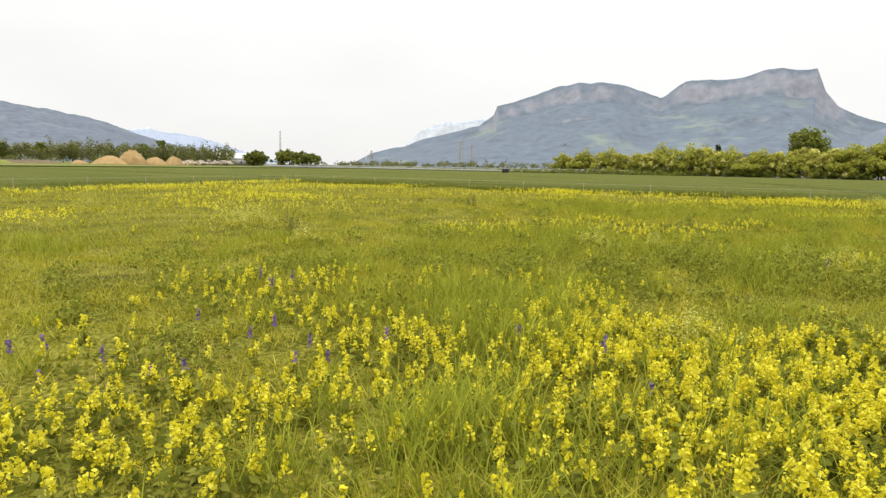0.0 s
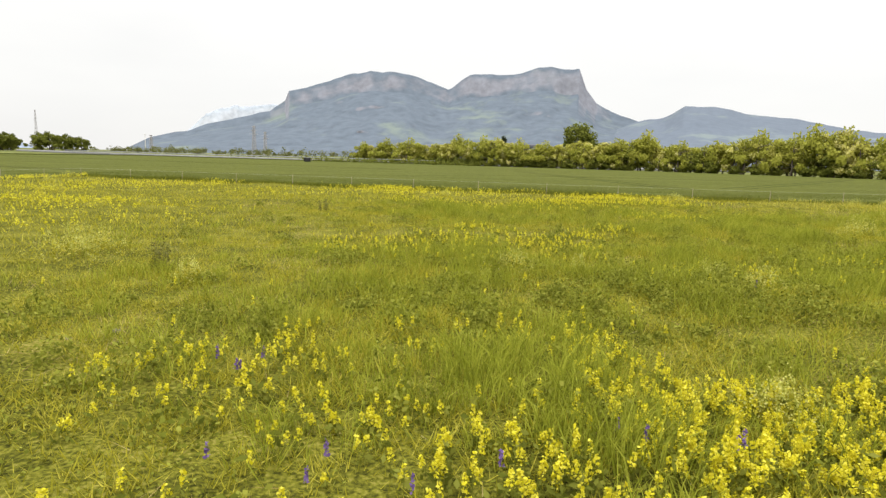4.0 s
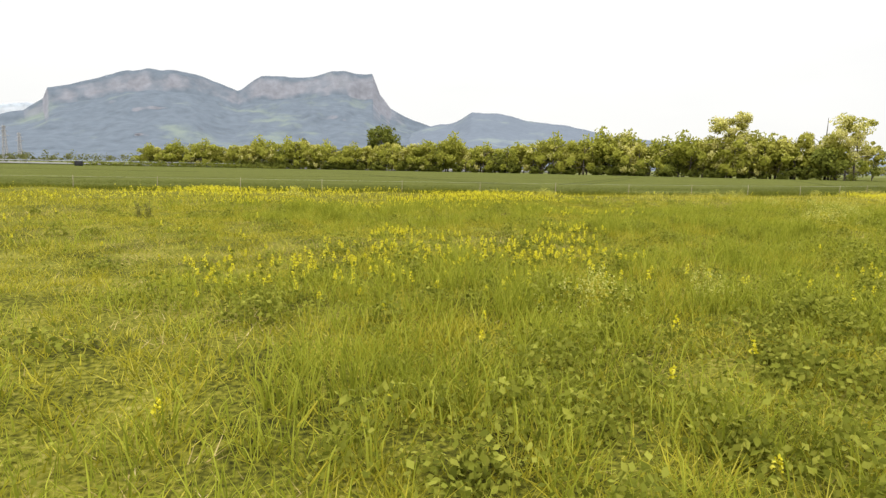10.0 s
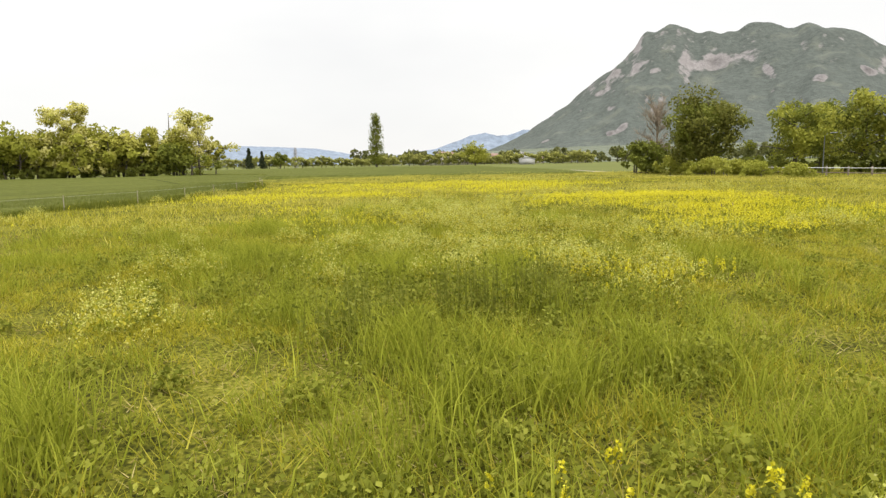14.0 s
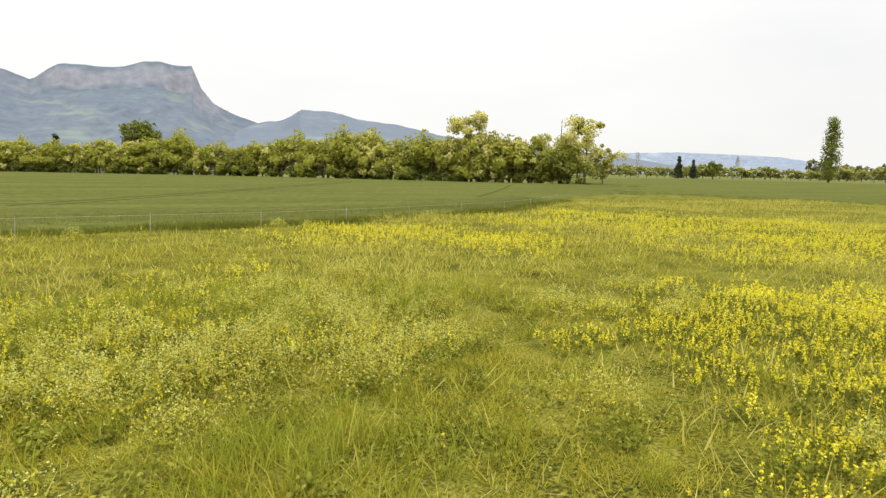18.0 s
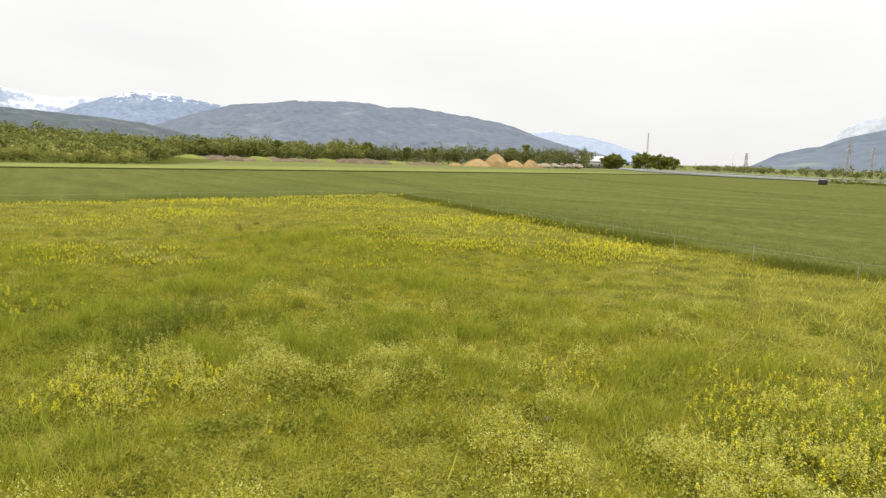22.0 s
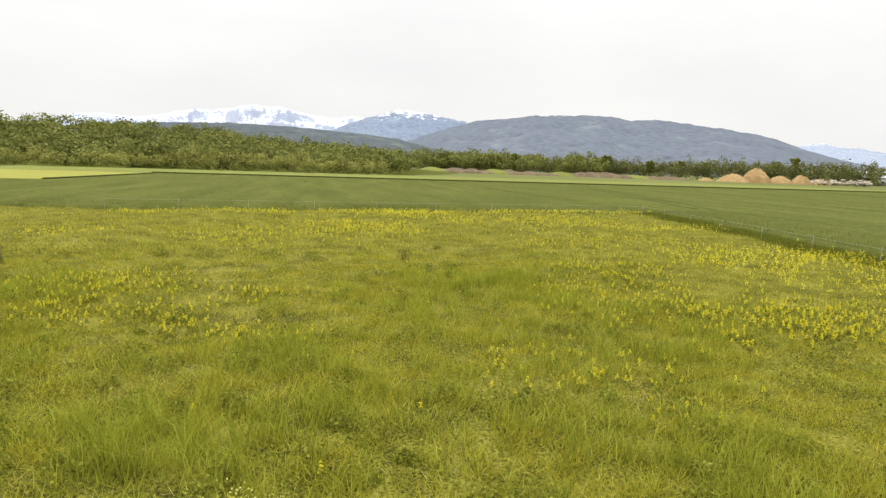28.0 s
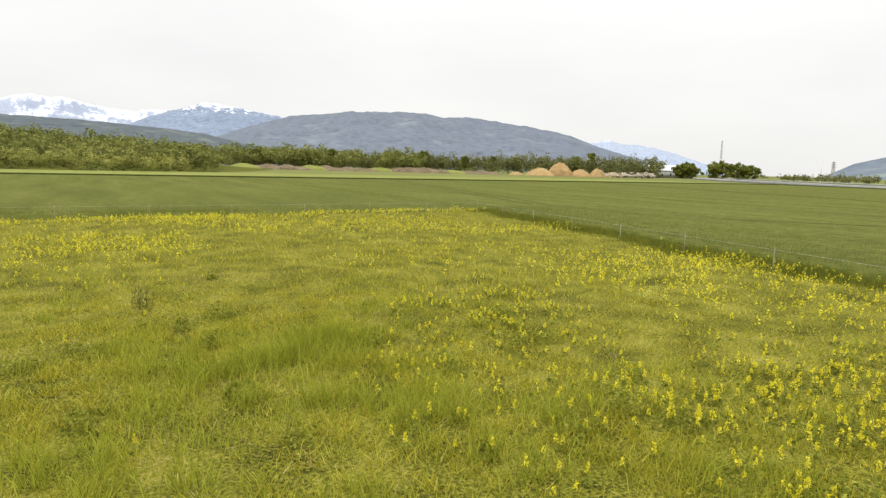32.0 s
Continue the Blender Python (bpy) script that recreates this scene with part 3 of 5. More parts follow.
def heap(name, x, y, rx, ry, h, mat, seed, label, category="heap", peak=1.6, lumpy=0.02):
    """A tipped heap with a rounded top and an uneven foot."""
    n, m = 18, 30
    rng = np.random.RandomState(seed)
    V, F = [], []
    for i in range(n + 1):
        r = i / n
        for j in range(m):
            t = 2 * math.pi * j / m
            wob = 1 + 0.12 * math.sin(3 * t + seed) + 0.07 * math.sin(7 * t + seed * 2)
            px, py = math.cos(t) * rx * r * wob, math.sin(t) * ry * r * wob
            pz = h * max(0.0, 1 - r ** 1.7) ** peak * (1 + 0.06 * math.sin(5 * t + 9 * r) * r) + rng.normal() * lumpy * h - (0.2 if i == n else 0)
            V.append((x + px, y + py, pz))
    for i in range(n):
        for j in range(m):
            F.append((i * m + j, (i + 1) * m + j, (i + 1) * m + (j + 1) % m, i * m + (j + 1) % m))
    return tagged(link_mesh(name, V, np.array(F), mat, smooth=True), label, category)


def lattice_mast(name, x, y, h, w, mat, label, arms=(), group="", taper=0.35):
    """A four-legged lattice mast with cross bracing; arms: (height share, reach) of pylon cross-arms."""
    root = empty(name, x, y, 0)
    levels = 12
    width = [w * (1 - (1 - taper) * k / levels) for k in range(levels + 1)]
    corners = ((-1, -1), (1, -1), (1, 1), (-1, 1))
    t = max(0.05, w * 0.06)
    for cx, cy in corners:
        v, f = tube([(cx * width[0] / 2, cy * width[0] / 2, 0), (cx * width[-1] / 2, cy * width[-1] / 2, h)], [t, t * 0.7], 4)
        link_mesh("leg", v, f, mat, root)
    br = []
    for k in range(levels):
        z0, z1 = h * k / levels, h * (k + 1) / levels
        for c in range(4):
            a, b = corners[c], corners[(c + 1) % 4]
            p = (a[0] * width[k] / 2, a[1] * width[k] / 2, z0)
            q = (b[0] * width[k + 1] / 2, b[1] * width[k + 1] / 2, z1)
            r = (b[0] * width[k] / 2, b[1] * width[k] / 2, z0)
            s = (a[0] * width[k + 1] / 2, a[1] * width[k + 1] / 2, z1)
            br += [tube([p, q], [t * 0.5] * 2, 3), tube([r, s], [t * 0.5] * 2, 3)]
    v, f = joined(br)
    link_mesh("bracing", v, f, mat, root)
    for share, reach in arms:
        v, f = joined([tube([(-reach, 0, h * share), (0, 0, h * share + h * 0.03), (reach, 0, h * share)], [t * 0.4, t, t * 0.4], 4),
                       tube([(-reach, 0, h * share), (reach, 0, h * share)], [t * 0.5] * 2, 4)])
        link_mesh("cross_arm", v, f, mat, root)
    return tagged(root, label, "mast" if not arms else "pylon", group)


def house(name, x, y, sx, sy, wall_h, roof_h, turn, wall, roof, label, category="house", windows=3):
    """A house with a gabled roof, eaves and rows of windows."""
    root = settle(empty(name), x, y, 0, 1, turn)
    v, f = box(0, 0, 0, sx, sy, wall_h)
    link_mesh("wall", v, f, wall, root)
    o = 0.35
    hx, hy = sx / 2 + o, sy / 2 + o
    rv = [(-hx, -hy, wall_h - 0.1), (hx, -hy, wall_h - 0.1), (hx, hy, wall_h - 0.1), (-hx, hy, wall_h - 0.1), (-hx, 0, wall_h + roof_h), (hx, 0, wall_h + roof_h)]
    rv += [(a, b, c + 0.18) for a, b, c in rv]
    tiles = link_mesh("roof", rv, [np.array([(6, 7, 11, 10), (8, 9, 10, 11), (0, 4, 5, 1), (2, 5, 4, 3), (0, 1, 7, 6), (2, 3, 9, 8)]), np.array([(0, 6, 10), (0, 10, 4), (3, 4, 10), (3, 10, 9), (1, 5, 11), (1, 11, 7), (2, 8, 11), (2, 11, 5)])], roof, root)
    v, f = box(sx * 0.22, sy * 0.12, wall_h + roof_h * 0.6, 0.6, 0.6, roof_h * 0.4 + 0.9)
    link_mesh("chimney", v, f, wall, tiles)
    gv = [(-sx / 2, -sy / 2, wall_h), (-sx / 2, sy / 2, wall_h), (-sx / 2, 0, wall_h + roof_h * 0.92), (sx / 2, -sy / 2, wall_h), (sx / 2, sy / 2, wall_h), (sx / 2, 0, wall_h + roof_h * 0.92)]
    link_mesh("gable", gv[:3], np.array([(0, 2, 1)]), wall, root)
    link_mesh("gable", gv[3:], np.array([(0, 1, 2)]), wall, root)
    for side in (-1, 1):
        for i in range(windows):
            for lv in range(max(1, int(wall_h // 2.6))):
                wx = (i + 0.5) / windows * sx - sx / 2
                v, f = box(wx, side * sy / 2, 0.9 + lv * 2.6, 1.0, 0.12, 1.3)
                frame_ = link_mesh("window", v, f, M_pole, root)
                v, f = box(wx, side * (sy / 2 + 0.03), 1.0 + lv * 2.6, 0.8, 0.10, 1.1)
                link_mesh("pane", v, f, M_pane, frame_)
    return tagged(root, label, category)


def blades(xy, height, width, lean, rng, z=0.0):
    """Bent tapering blades, three triangles each: foot points, heights, widths."""
    n = len(xy)
    ang = rng.rand(n) * 6.283
    d = np.stack([np.cos(ang), np.sin(ang), np.zeros(n)], 1)
    side = np.stack([-np.sin(ang), np.cos(ang), np.zeros(n)], 1)
    # the flat of a blade faces any way
    turn = rng.rand(n) * 6.283
    side = np.stack([np.cos(turn), np.sin(turn), np.zeros(n)], 1)
    h = np.asarray(height)[:, None]
    w = np.asarray(width)[:, None] * 0.5
    ln = (np.asarray(lean) * (0.4 + 1.2 * rng.rand(n)))[:, None]
    p = np.concatenate([xy, np.full((n, 1), 0.0) + np.reshape(z, (-1, 1)) if np.ndim(z) else np.full((n, 1), z)], 1)
    up = np.array((0, 0, 1.0))
    m = p + up * h * 0.55 + d * h * ln * 0.3
    t = p + up * h * np.sqrt(np.maximum(0.15, 1 - ln ** 2 * 0.6)) + d * h * ln
    V = np.stack([p - side * w, p + side * w, m - side * w * 0.8, m + side * w * 0.8, t], 1).reshape(-1, 3)
    k = np.arange(n)[:, None] * 5
    F = np.concatenate([k + [0, 1, 3], k + [0, 3, 2], k + [2, 3, 4]], 0)
    return V, F


def slivers(xy, height, width, lean, rng, z):
    """Single leaning triangles for turf: foot points, heights, widths."""
    n = len(xy)
    a, t = rng.rand(n) * 6.283, rng.rand(n) * 6.283
    h, w = np.asarray(height), np.asarray(width) * 0.5
    ln = lean * (0.3 + 1.4 * rng.rand(n))
    p = np.concatenate([xy, np.reshape(z, (-1, 1))], 1)
    side = np.stack([np.cos(t) * w, np.sin(t) * w, np.zeros(n)], 1)
    tip = p + np.stack([np.cos(a) * h * ln, np.sin(a) * h * ln, h * (1.0 - 0.25 * np.minimum(ln, 1.6))], 1)
    V = np.stack([p - side, p + side, tip], 1).reshape(-1, 3)
    return V, np.arange(3 * n).reshape(n, 3)


def spikes(xy, height, rng, petal, per, head=0.35, radius=0.035, z=0.0):
    """Flower spikes: the petals of upright heads, packed round each stem's upper part."""
    n = len(xy)
    k = rng.rand(n, per)
    ang = rng.rand(n, per) * 6.283
    r = radius * (1.15 - 0.75 * k) * (0.6 + 0.6 * rng.rand(n, per))
    tilt = rng.normal(size=(n, 1, 2)) * 0.06
    zz = np.asarray(height)[:, None] * (1 - head + head * k) + np.reshape(z, (-1, 1)) if np.ndim(z) else np.asarray(height)[:, None] * (1 - head + head * k) + z
    c = np.stack([xy[:, :1] + r * np.cos(ang) + tilt[:, :, 0] * zz, xy[:, 1:2] + r * np.sin(ang) + tilt[:, :, 1] * zz, zz], -1).reshape(-1, 3)
    return leaf_quads(c, petal, rng, stretch=1.3)

# ---- the plan ----
CENTRE = (10.0, 12.0)
# the crop's edge: along the back of the meadow, and down its west side
EDGE_X = [-400.0, -40.0, -20.0, 0.0, 18.0, 35.0, 54.0, 66.0, 90.0, 130.0]
EDGE_Y = [60.0, 58.5, 55.0, 51.5, 49.5, 51.5, 59.5, 69.5, 88.0, 100.0]
WEST_X, WEST_Y = [-33.0, -36.0, -38.5, -40.0], [-60.0, 0.0, 22.0, 57.0]


def edge_y(x):
    return np.interp(x, EDGE_X, EDGE_Y)


def west_x(y):
    return np.interp(y, WEST_Y, WEST_X)


def in_meadow(x, y):
    return (y < edge_y(x)) & (x > west_x(y))


# patches of flowers: x, y, half width, half length, bearing, density
YELLOW_FIRST_A = [(-0.5, 5.1, 4.6, 2.8, -20, 0.42), (2.0, 5.6, 2.2, 2.4, 5, 0.80), (1.0, 6.0, 1.7, 2.0, 4, 0.85), (-0.7, 7.5, 0.8, 1.5, -8, 0.70), (1.4, 5.0, 0.6, 1.0, 11, 1.00), (-1.8, 5.0, 0.9, 1.5, -26, 0.55), (-3.0, 3.4, 1.0, 1.0, -48, 0.60), (-5.2, 7.3, 1.1, 1.8, -39, 0.40), (-18.2, 13.0, 1.1, 2.0, -56, 0.60), (-38.0, 33.2, 4.2, 5.3, -50, 0.15)]
YELLOW_FIRST_B = [(-7.2, 41.2, 14.7, 4.6, -3, 0.13), (2.1, 37.6, 2.8, 3.3, 12, 0.35), (-3.7, 18.0, 3.0, 1.6, -10, 0.18), (-1.3, 9.7, 0.9, 1.4, 26, 0.30), (-4.9, 8.8, 0.4, 1.0, -14, 0.25), (-3.3, 9.2, 0.7, 0.8, 3, 0.25), (1.3, 23.0, 0.9, 1.8, 22, 0.30), (-3.0, 23.6, 0.6, 1.2, 2, 0.40)]
YELLOW_SECOND_A = [(56.1, 39.4, 12.5, 9.0, 59, 1.00), (39.1, 21.6, 5.8, 5.0, 72, 0.90), (32.6, 16.0, 3.7, 3.6, 83, 0.90), (27.5, 16.7, 3.4, 2.3, 77, 0.75), (24.2, 17.1, 2.6, 1.3, 69, 0.45), (26.7, 31.3, 2.1, 4.7, 34, 0.30), (36.2, 42.4, 5.2, 3.9, 19, 0.90), (39.4, 36.7, 2.3, 2.7, 31, 1.00), (26.1, 27.5, 1.7, 2.5, -10, 0.45)]
YELLOW_SECOND_B = [(29.6, 26.8, 1.3, 1.5, 11, 0.45), (23.7, 30.6, 1.8, 2.3, -17, 0.30), (-1.1, 17.6, 3.0, 2.2, -88, 0.07), (16.4, 19.2, 1.6, 1.5, -88, 0.50), (6.5, 43.0, 3.3, 4.6, -42, 0.30), (20.2, 27.8, 1.0, 0.7, -40, 0.30), (23.7, 29.0, 1.5, 0.9, -25, 0.35), (-30.3, 39.6, 8.6, 6.0, -68, 0.22), ]
YELLOW_THIRD = [(-2.4, 17.0, 3.4, 2.4, -98, 0.07), (2.7, 15.4, 1.4, 2.6, -107, 0.15), (-18.1, 24.6, 4.9, 4.7, -84, 0.32), (-5.9, 47.3, 6.7, 8.7, -47, 0.22), (-2.2, 34.7, 2.4, 4.8, -62, 0.14), (5.3, 31.1, 1.7, 2.1, -61, 0.14), (-30.1, 35.6, 10.7, 4.8, -72, 0.22), (4.6, 29.4, 1.3, 1.9, -65, 0.16), (-6.7, 36.4, 2.0, 2.0, -58, 0.25), (-7.6, 45.4, 5.6, 4.3, -36, 0.20), (-0.4, 33.9, 1.0, 1.4, -50, 0.15)]
CREAM_A = [(28.4, 26.7, 2.3, 4.1, 45, 0.80), (23.8, 20.3, 1.1, 1.4, 50, 0.80), (24.9, 12.9, 1.1, 0.9, 98, 0.80), (21.1, 19.6, 0.9, 0.7, 42, 0.50), (26.2, 26.6, 1.5, 2.1, -10, 1.00), (29.9, 27.6, 1.4, 1.9, 12, 1.00), (23.1, 24.0, 0.6, 1.0, -34, 0.70), (31.8, 34.3, 1.4, 2.8, 14, 0.60), (16.4, 19.1, 1.5, 1.5, -88, 1.00), (16.2, 22.3, 0.7, 1.8, -72, 0.90), (18.1, 24.1, 0.8, 1.3, -61, 1.00), (18.4, 33.6, 0.9, 1.6, -33, 0.40), (16.7, 23.2, 2.5, 2.5, -65, 0.80)]
CREAM_B = [(22.3, 24.0, 1.0, 1.6, -48, 0.80), (25.7, 27.3, 2.2, 2.1, -22, 1.00), (11.0, 24.5, 0.8, 1.4, -82, 0.50), (-3.3, 12.1, 0.3, 0.6, 19, 0.40), (-11.5, 14.4, 0.6, 1.3, -41, 0.50), (-1.2, 14.6, 0.5, 1.2, 32, 0.60), (-3.3, 12.1, 0.2, 0.3, 32, 0.50), (-0.4, 14.9, 0.4, 0.7, 36, 0.60), (2.0, 14.7, 0.3, 0.8, 56, 0.50), (8.6, 16.5, 0.3, 0.8, 90, 0.60), (19.2, 28.0, 3.5, 4.8, 64, 0.50), (-11.7, 14.5, 0.7, 1.8, -36, 0.60), (-6.5, 8.4, 0.5, 0.6, -22, 0.50), (2.7, 13.7, 0.5, 2.2, 9, 0.30)]
CREAM_C = [(21.7, 18.4, 1.6, 1.3, 0, 0.8), (25.8, 14.0, 1.6, 1.2, 30, 0.8), (29.3, 31.0, 2.4, 1.4, 0, 0.7), (35.9, 26.6, 2.6, 1.4, 20, 0.6), (46.6, 26.2, 4.0, 2.0, 60, 0.9), (49.0, 14.4, 5.0, 2.2, 70, 0.9), (24.6, 22.3, 1.6, 1.0, 10, 0.8), (67.9, 34.6, 8.0, 3.0, 60, 0.8), (32.5, 20.1, 1.6, 0.8, 60, 0.6)]
YELLOW_EDGE = [(-35.5, 33.0, 1.6, 19.0, -10, 0.75), (-38.5, 48.0, 1.6, 8.0, -8, 0.6), (-23.0, 27.5, 4.0, 3.0, -60, 0.6), (-1.6, 20.2, 2.4, 2.0, -80, 0.17), (-5.5, 19.2, 2.2, 1.6, -80, 0.14), (7.4, 17.5, 1.8, 1.5, -80, 0.25),
               (5.0, 44.0, 3.6, 2.4, 80, 0.6), (-9.5, 51.0, 9.0, 1.8, 83, 0.5), (-25.0, 54.0, 9.0, 1.5, 80, 0.4), (41.0, 22.0, 4.0, 4.0, 60, 0.9), (49.5, 31.5, 5.0, 4.0, 60, 0.9), (38.0, 43.0, 5.0, 2.6, 30, 0.8)]
YELLOW = YELLOW_EDGE + YELLOW_FIRST_A + YELLOW_FIRST_B + YELLOW_SECOND_A + YELLOW_SECOND_B + YELLOW_THIRD
CREAM = CREAM_A + CREAM_B + CREAM_C
# stands of taller grass: x, y, half width, half length, bearing, strength
TALL = [(10.1, 19.7, 5.0, 3.0, 20, 1.0), (14.7, 22.5, 5.0, 4.0, -60, 0.9), (5.1, 23.6, 3.0, 4.0, -70, 0.8), (1.8, 16.5, 3.0, 4.0, 40, 0.7), (8.4, 28.4, 4.0, 3.0, -50, 0.6),
        (30.3, 30.5, 6.0, 2.5, 0, 0.9), (18.9, 24.6, 3.0, 3.0, -50, 0.6), (-3.5, 15.5, 4.0, 3.0, 10, 0.5), (3.1, 13.5, 3.0, 4.0, 20, 0.7), (68.0, 29.9, 12.0, 4.0, 80, 0.8), (45.3, 9.5, 8.0, 4.0, 90, 0.6)]


# trodden turf with bare soil and straw
TRODDEN = [(-7.0, 9.3, 1.4, 1.0, 20, 0.9), (-6.2, 11.0, 1.0, 0.8, 0, 0.8), (-8.2, 7.6, 1.5, 1.0, 0, 0.9), (24.0, 30.5, 1.5, 1.0, 0, 0.6), (19.5, 33.5, 2.0, 1.2, 0, 0.6)]


def in_patches(x, y, patches):
    """The strongest patch density at each place, with ragged borders."""
    d = np.zeros(len(x))
    wob = fbm(x, y, 1.3, 71, 3)
    for px, py, rx, ry, ang, dens in patches:
        a = radians(ang)
        dx, dy = x - px, y - py
        u = dx * math.cos(a) - dy * math.sin(a)
        v = dx * math.sin(a) + dy * math.cos(a)
        q = (u / max(rx, 0.3)) ** 2 + (v / max(ry, 0.3)) ** 2
        k = np.clip(1.5 - q - (wob - 0.5) * 2.0, 0, 1)
        d = np.maximum(d, k * dens)
    return d


# ---- ground, fields, roads ----
gv = [(-4600, -4600, 0), (4600, -4600, 0), (4600, 4600, 0), (-4600, 4600, 0)]
far_ground = link_mesh("ground", gv, np.array([(0, 1, 2, 3)]), M_valley)
tagged(far_ground, "flat valley floor of pale green fields", "ground", kind="structure")


def meadow_z(x, y):
    return 0.15 + 0.30 * (fbm(x, y, 3.4, 31, 2) - 0.5)


sheet("meadow", lambda x, y: in_meadow(x, y - 1.0) & (y > -45) & (x < 120), -41, 122, -46, 82, 0.65, M_soil,
      "rough flowering hay meadow with trodden and bare patches", "meadow", lambda x, y: meadow_z(x, y) + 0.06)

crop_outline = [(-40, 58.5), (-20, 55), (0, 51.5), (18, 49.5), (35, 51.5), (54, 59.5), (66, 69.5), (90, 88), (118, 110), (119, 131), (100, 146), (74, 176), (44, 198), (12, 212), (-10, 221), (-60, 233), (-150, 262), (-150, 58.5)]
polygon_slab("wheat_field", crop_outline, 0.0, 0.42, M_wheat, "dense even stand of young green wheat", "wheat field")
polygon_slab("west_wheat_field", [(-33, -60), (-36, 0), (-38.5, 22), (-40.2, 57), (-150, 57), (-150, -10), (-90, -14), (-80, -60)], 0.0, 0.43, M_wheat, "dense even stand of young green wheat", "wheat field")
polygon_slab("pale_field", [(-153, -60), (-153, 260), (-175, 262), (-215, 220), (-222, 60), (-215, -60)], 0.0, 0.40, M_wheat_light, "strip of paler green crop before the wood", "crop field")
polygon_slab("yellow_field", [(-92, -15), (-150, -11), (-150.5, -60), (-82, -60)], 0.0, 0.41, M_crop_yellow, "yellowing green crop patch", "crop field")
polygon_slab("east_field", [(94, 89), (98, 72), (103, 52), (107, 36), (150, 54), (300, 130), (280, 240), (160, 220), (124, 134), (122, 111)], 0.0, 0.52, M_wheat, "green cereal field beyond the trees", "wheat field")

# the wheel tracks through the wheat
for k, (sx, sy, ex, ey) in enumerate([(14, 62, 2, 130), (16, 62, 4, 130), (-26, 70, 4, 98), (4, 98, 40, 104), (-45, 66, -140, 92), (-45, 68, -140, 94.5), (-48, 92, -146, 120), (-20, 120, -140, 160), (-20, 122.2, -140, 162.2), (10, 150, -60, 220), (20, 66, 70, 140), (22.2, 66, 72.2, 140), (60, 74, 95, 120)]):
    strip("wheel_track", [(sx, sy), ((sx + ex) / 2 + 0.6, (sy + ey) / 2), (ex, ey)], 0.28, 0.436, M_rut_shade, "dark wheel track through the wheat", "track", 0.01)

# shade on the taller crop's side, put in as a dark strip
strip("crop_boundary", [(-151.5, -11), (-151.5, 57), (-151.5, 262), (-60, 234), (-11, 221)], 1.6, 0.72, M_rut_shade, "taller edge between two crops, its shaded side painted dark", "field edge", 0.7)
strip("crop_boundary", [(-150, -9.5), (-91, -13)], 1.2, 0.6, M_rut_shade, "taller edge between two crops, its shaded side painted dark", "field edge", 0.5)

strip("road", [(-330, 430), (-240, 350), (-150, 285), (-80, 246), (-20, 232), (40, 250), (120, 300)], 8.0, 1.1, M_asphalt, "raised road along the far edge of the wheat", "road", 1.1)
strip("gravel_track", [(150, 49), (112, 31.5), (96, 23.5), (80, 16.5), (66, 10), (56, 5.5), (30, -7)], 1.8, 0.14, M_track, "pale gravel farm track beside the meadow", "track", 0.12)

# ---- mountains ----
# blue-grey distance haze is painted into both wooded slope colours
MM_wood_haze = mountain_material("wooded_slopes_haze_tint", (0.116, 0.140, 0.172), (0.150, 0.180, 0.165), (0.225, 0.232, 0.265), scale=0.006, rock_slope=(0.20, 0.44), relief=0.25, mottle=0.76)
MM_spur_haze = mountain_material("wooded_spur_haze_tint", (0.124, 0.147, 0.182), (0.155, 0.185, 0.190), (0.28, 0.31, 0.36), scale=0.010, rock_slope=(0.7, 1.0), relief=0.08, mottle=0.88)
# aerial haze is mixed into the base colour, which pales the cliffs
MM_pale_haze = mountain_material("haze_paled_cliffs", (0.38, 0.42, 0.47), (0.41, 0.45, 0.50), (0.52, 0.55, 0.59), scale=0.006)
# hill and ridge woods carry distance haze as blue in their colour
MM_hill_haze = mountain_material("wooded_hill", (0.125, 0.145, 0.178), (0.15, 0.172, 0.19), (0.2, 0.22, 0.25), scale=0.011, rock_slope=(0.9, 1.2), relief=0.3)
MM_dark = mountain_material("dark_wooded_ridge", (0.085, 0.102, 0.112), (0.125, 0.138, 0.125), (0.2, 0.2, 0.22), scale=0.014, rock_slope=(0.9, 1.2))
# haze is put into the colours: woods and rock below the snow go pale blue
MM_blue_haze = mountain_material("snow_capped_haze_blue_mountain", (0.185, 0.225, 0.30), (0.20, 0.24, 0.31), (0.30, 0.33, 0.40), snow_from=292.0, scale=0.010)
MM_snow_haze = mountain_material("snow_range", (0.26, 0.31, 0.40), (0.28, 0.33, 0.41), (0.33, 0.37, 0.46), snow_from=215.0, scale=0.026, rock_slope=(0.02, 0.05), snow=(0.70, 0.73, 0.78))
MM_rock = mountain_material("crag_mountain", (0.100, 0.112, 0.100), (0.122, 0.130, 0.108), (0.275, 0.255, 0.252), scale=0.020, rock_slope=(0.27, 0.37))
# the blue of haze over distance is painted into plateau and hills
MM_far_haze = mountain_material("haze_blue_far_hills", (0.205, 0.245, 0.305), (0.235, 0.275, 0.325), (0.29, 0.32, 0.37), scale=0.008)
MM_foot = mountain_material("vineyard_foothills", (0.14, 0.155, 0.115), (0.19, 0.20, 0.15), (0.30, 0.29, 0.24), scale=0.016)

mountain("snow_range_north", [(-52, 1.6), (-50, 2.5), (-48.6, 2.5), (-47.2, 2.75), (-46, 2.4), (-44.8, 2.35), (-43, 2.0), (-41.8, 1.7), (-39.5, 0.9), (-37, 0.2)], 3500, 1000, MM_snow_haze, 5, "far snow-covered range with haze put into its colours")
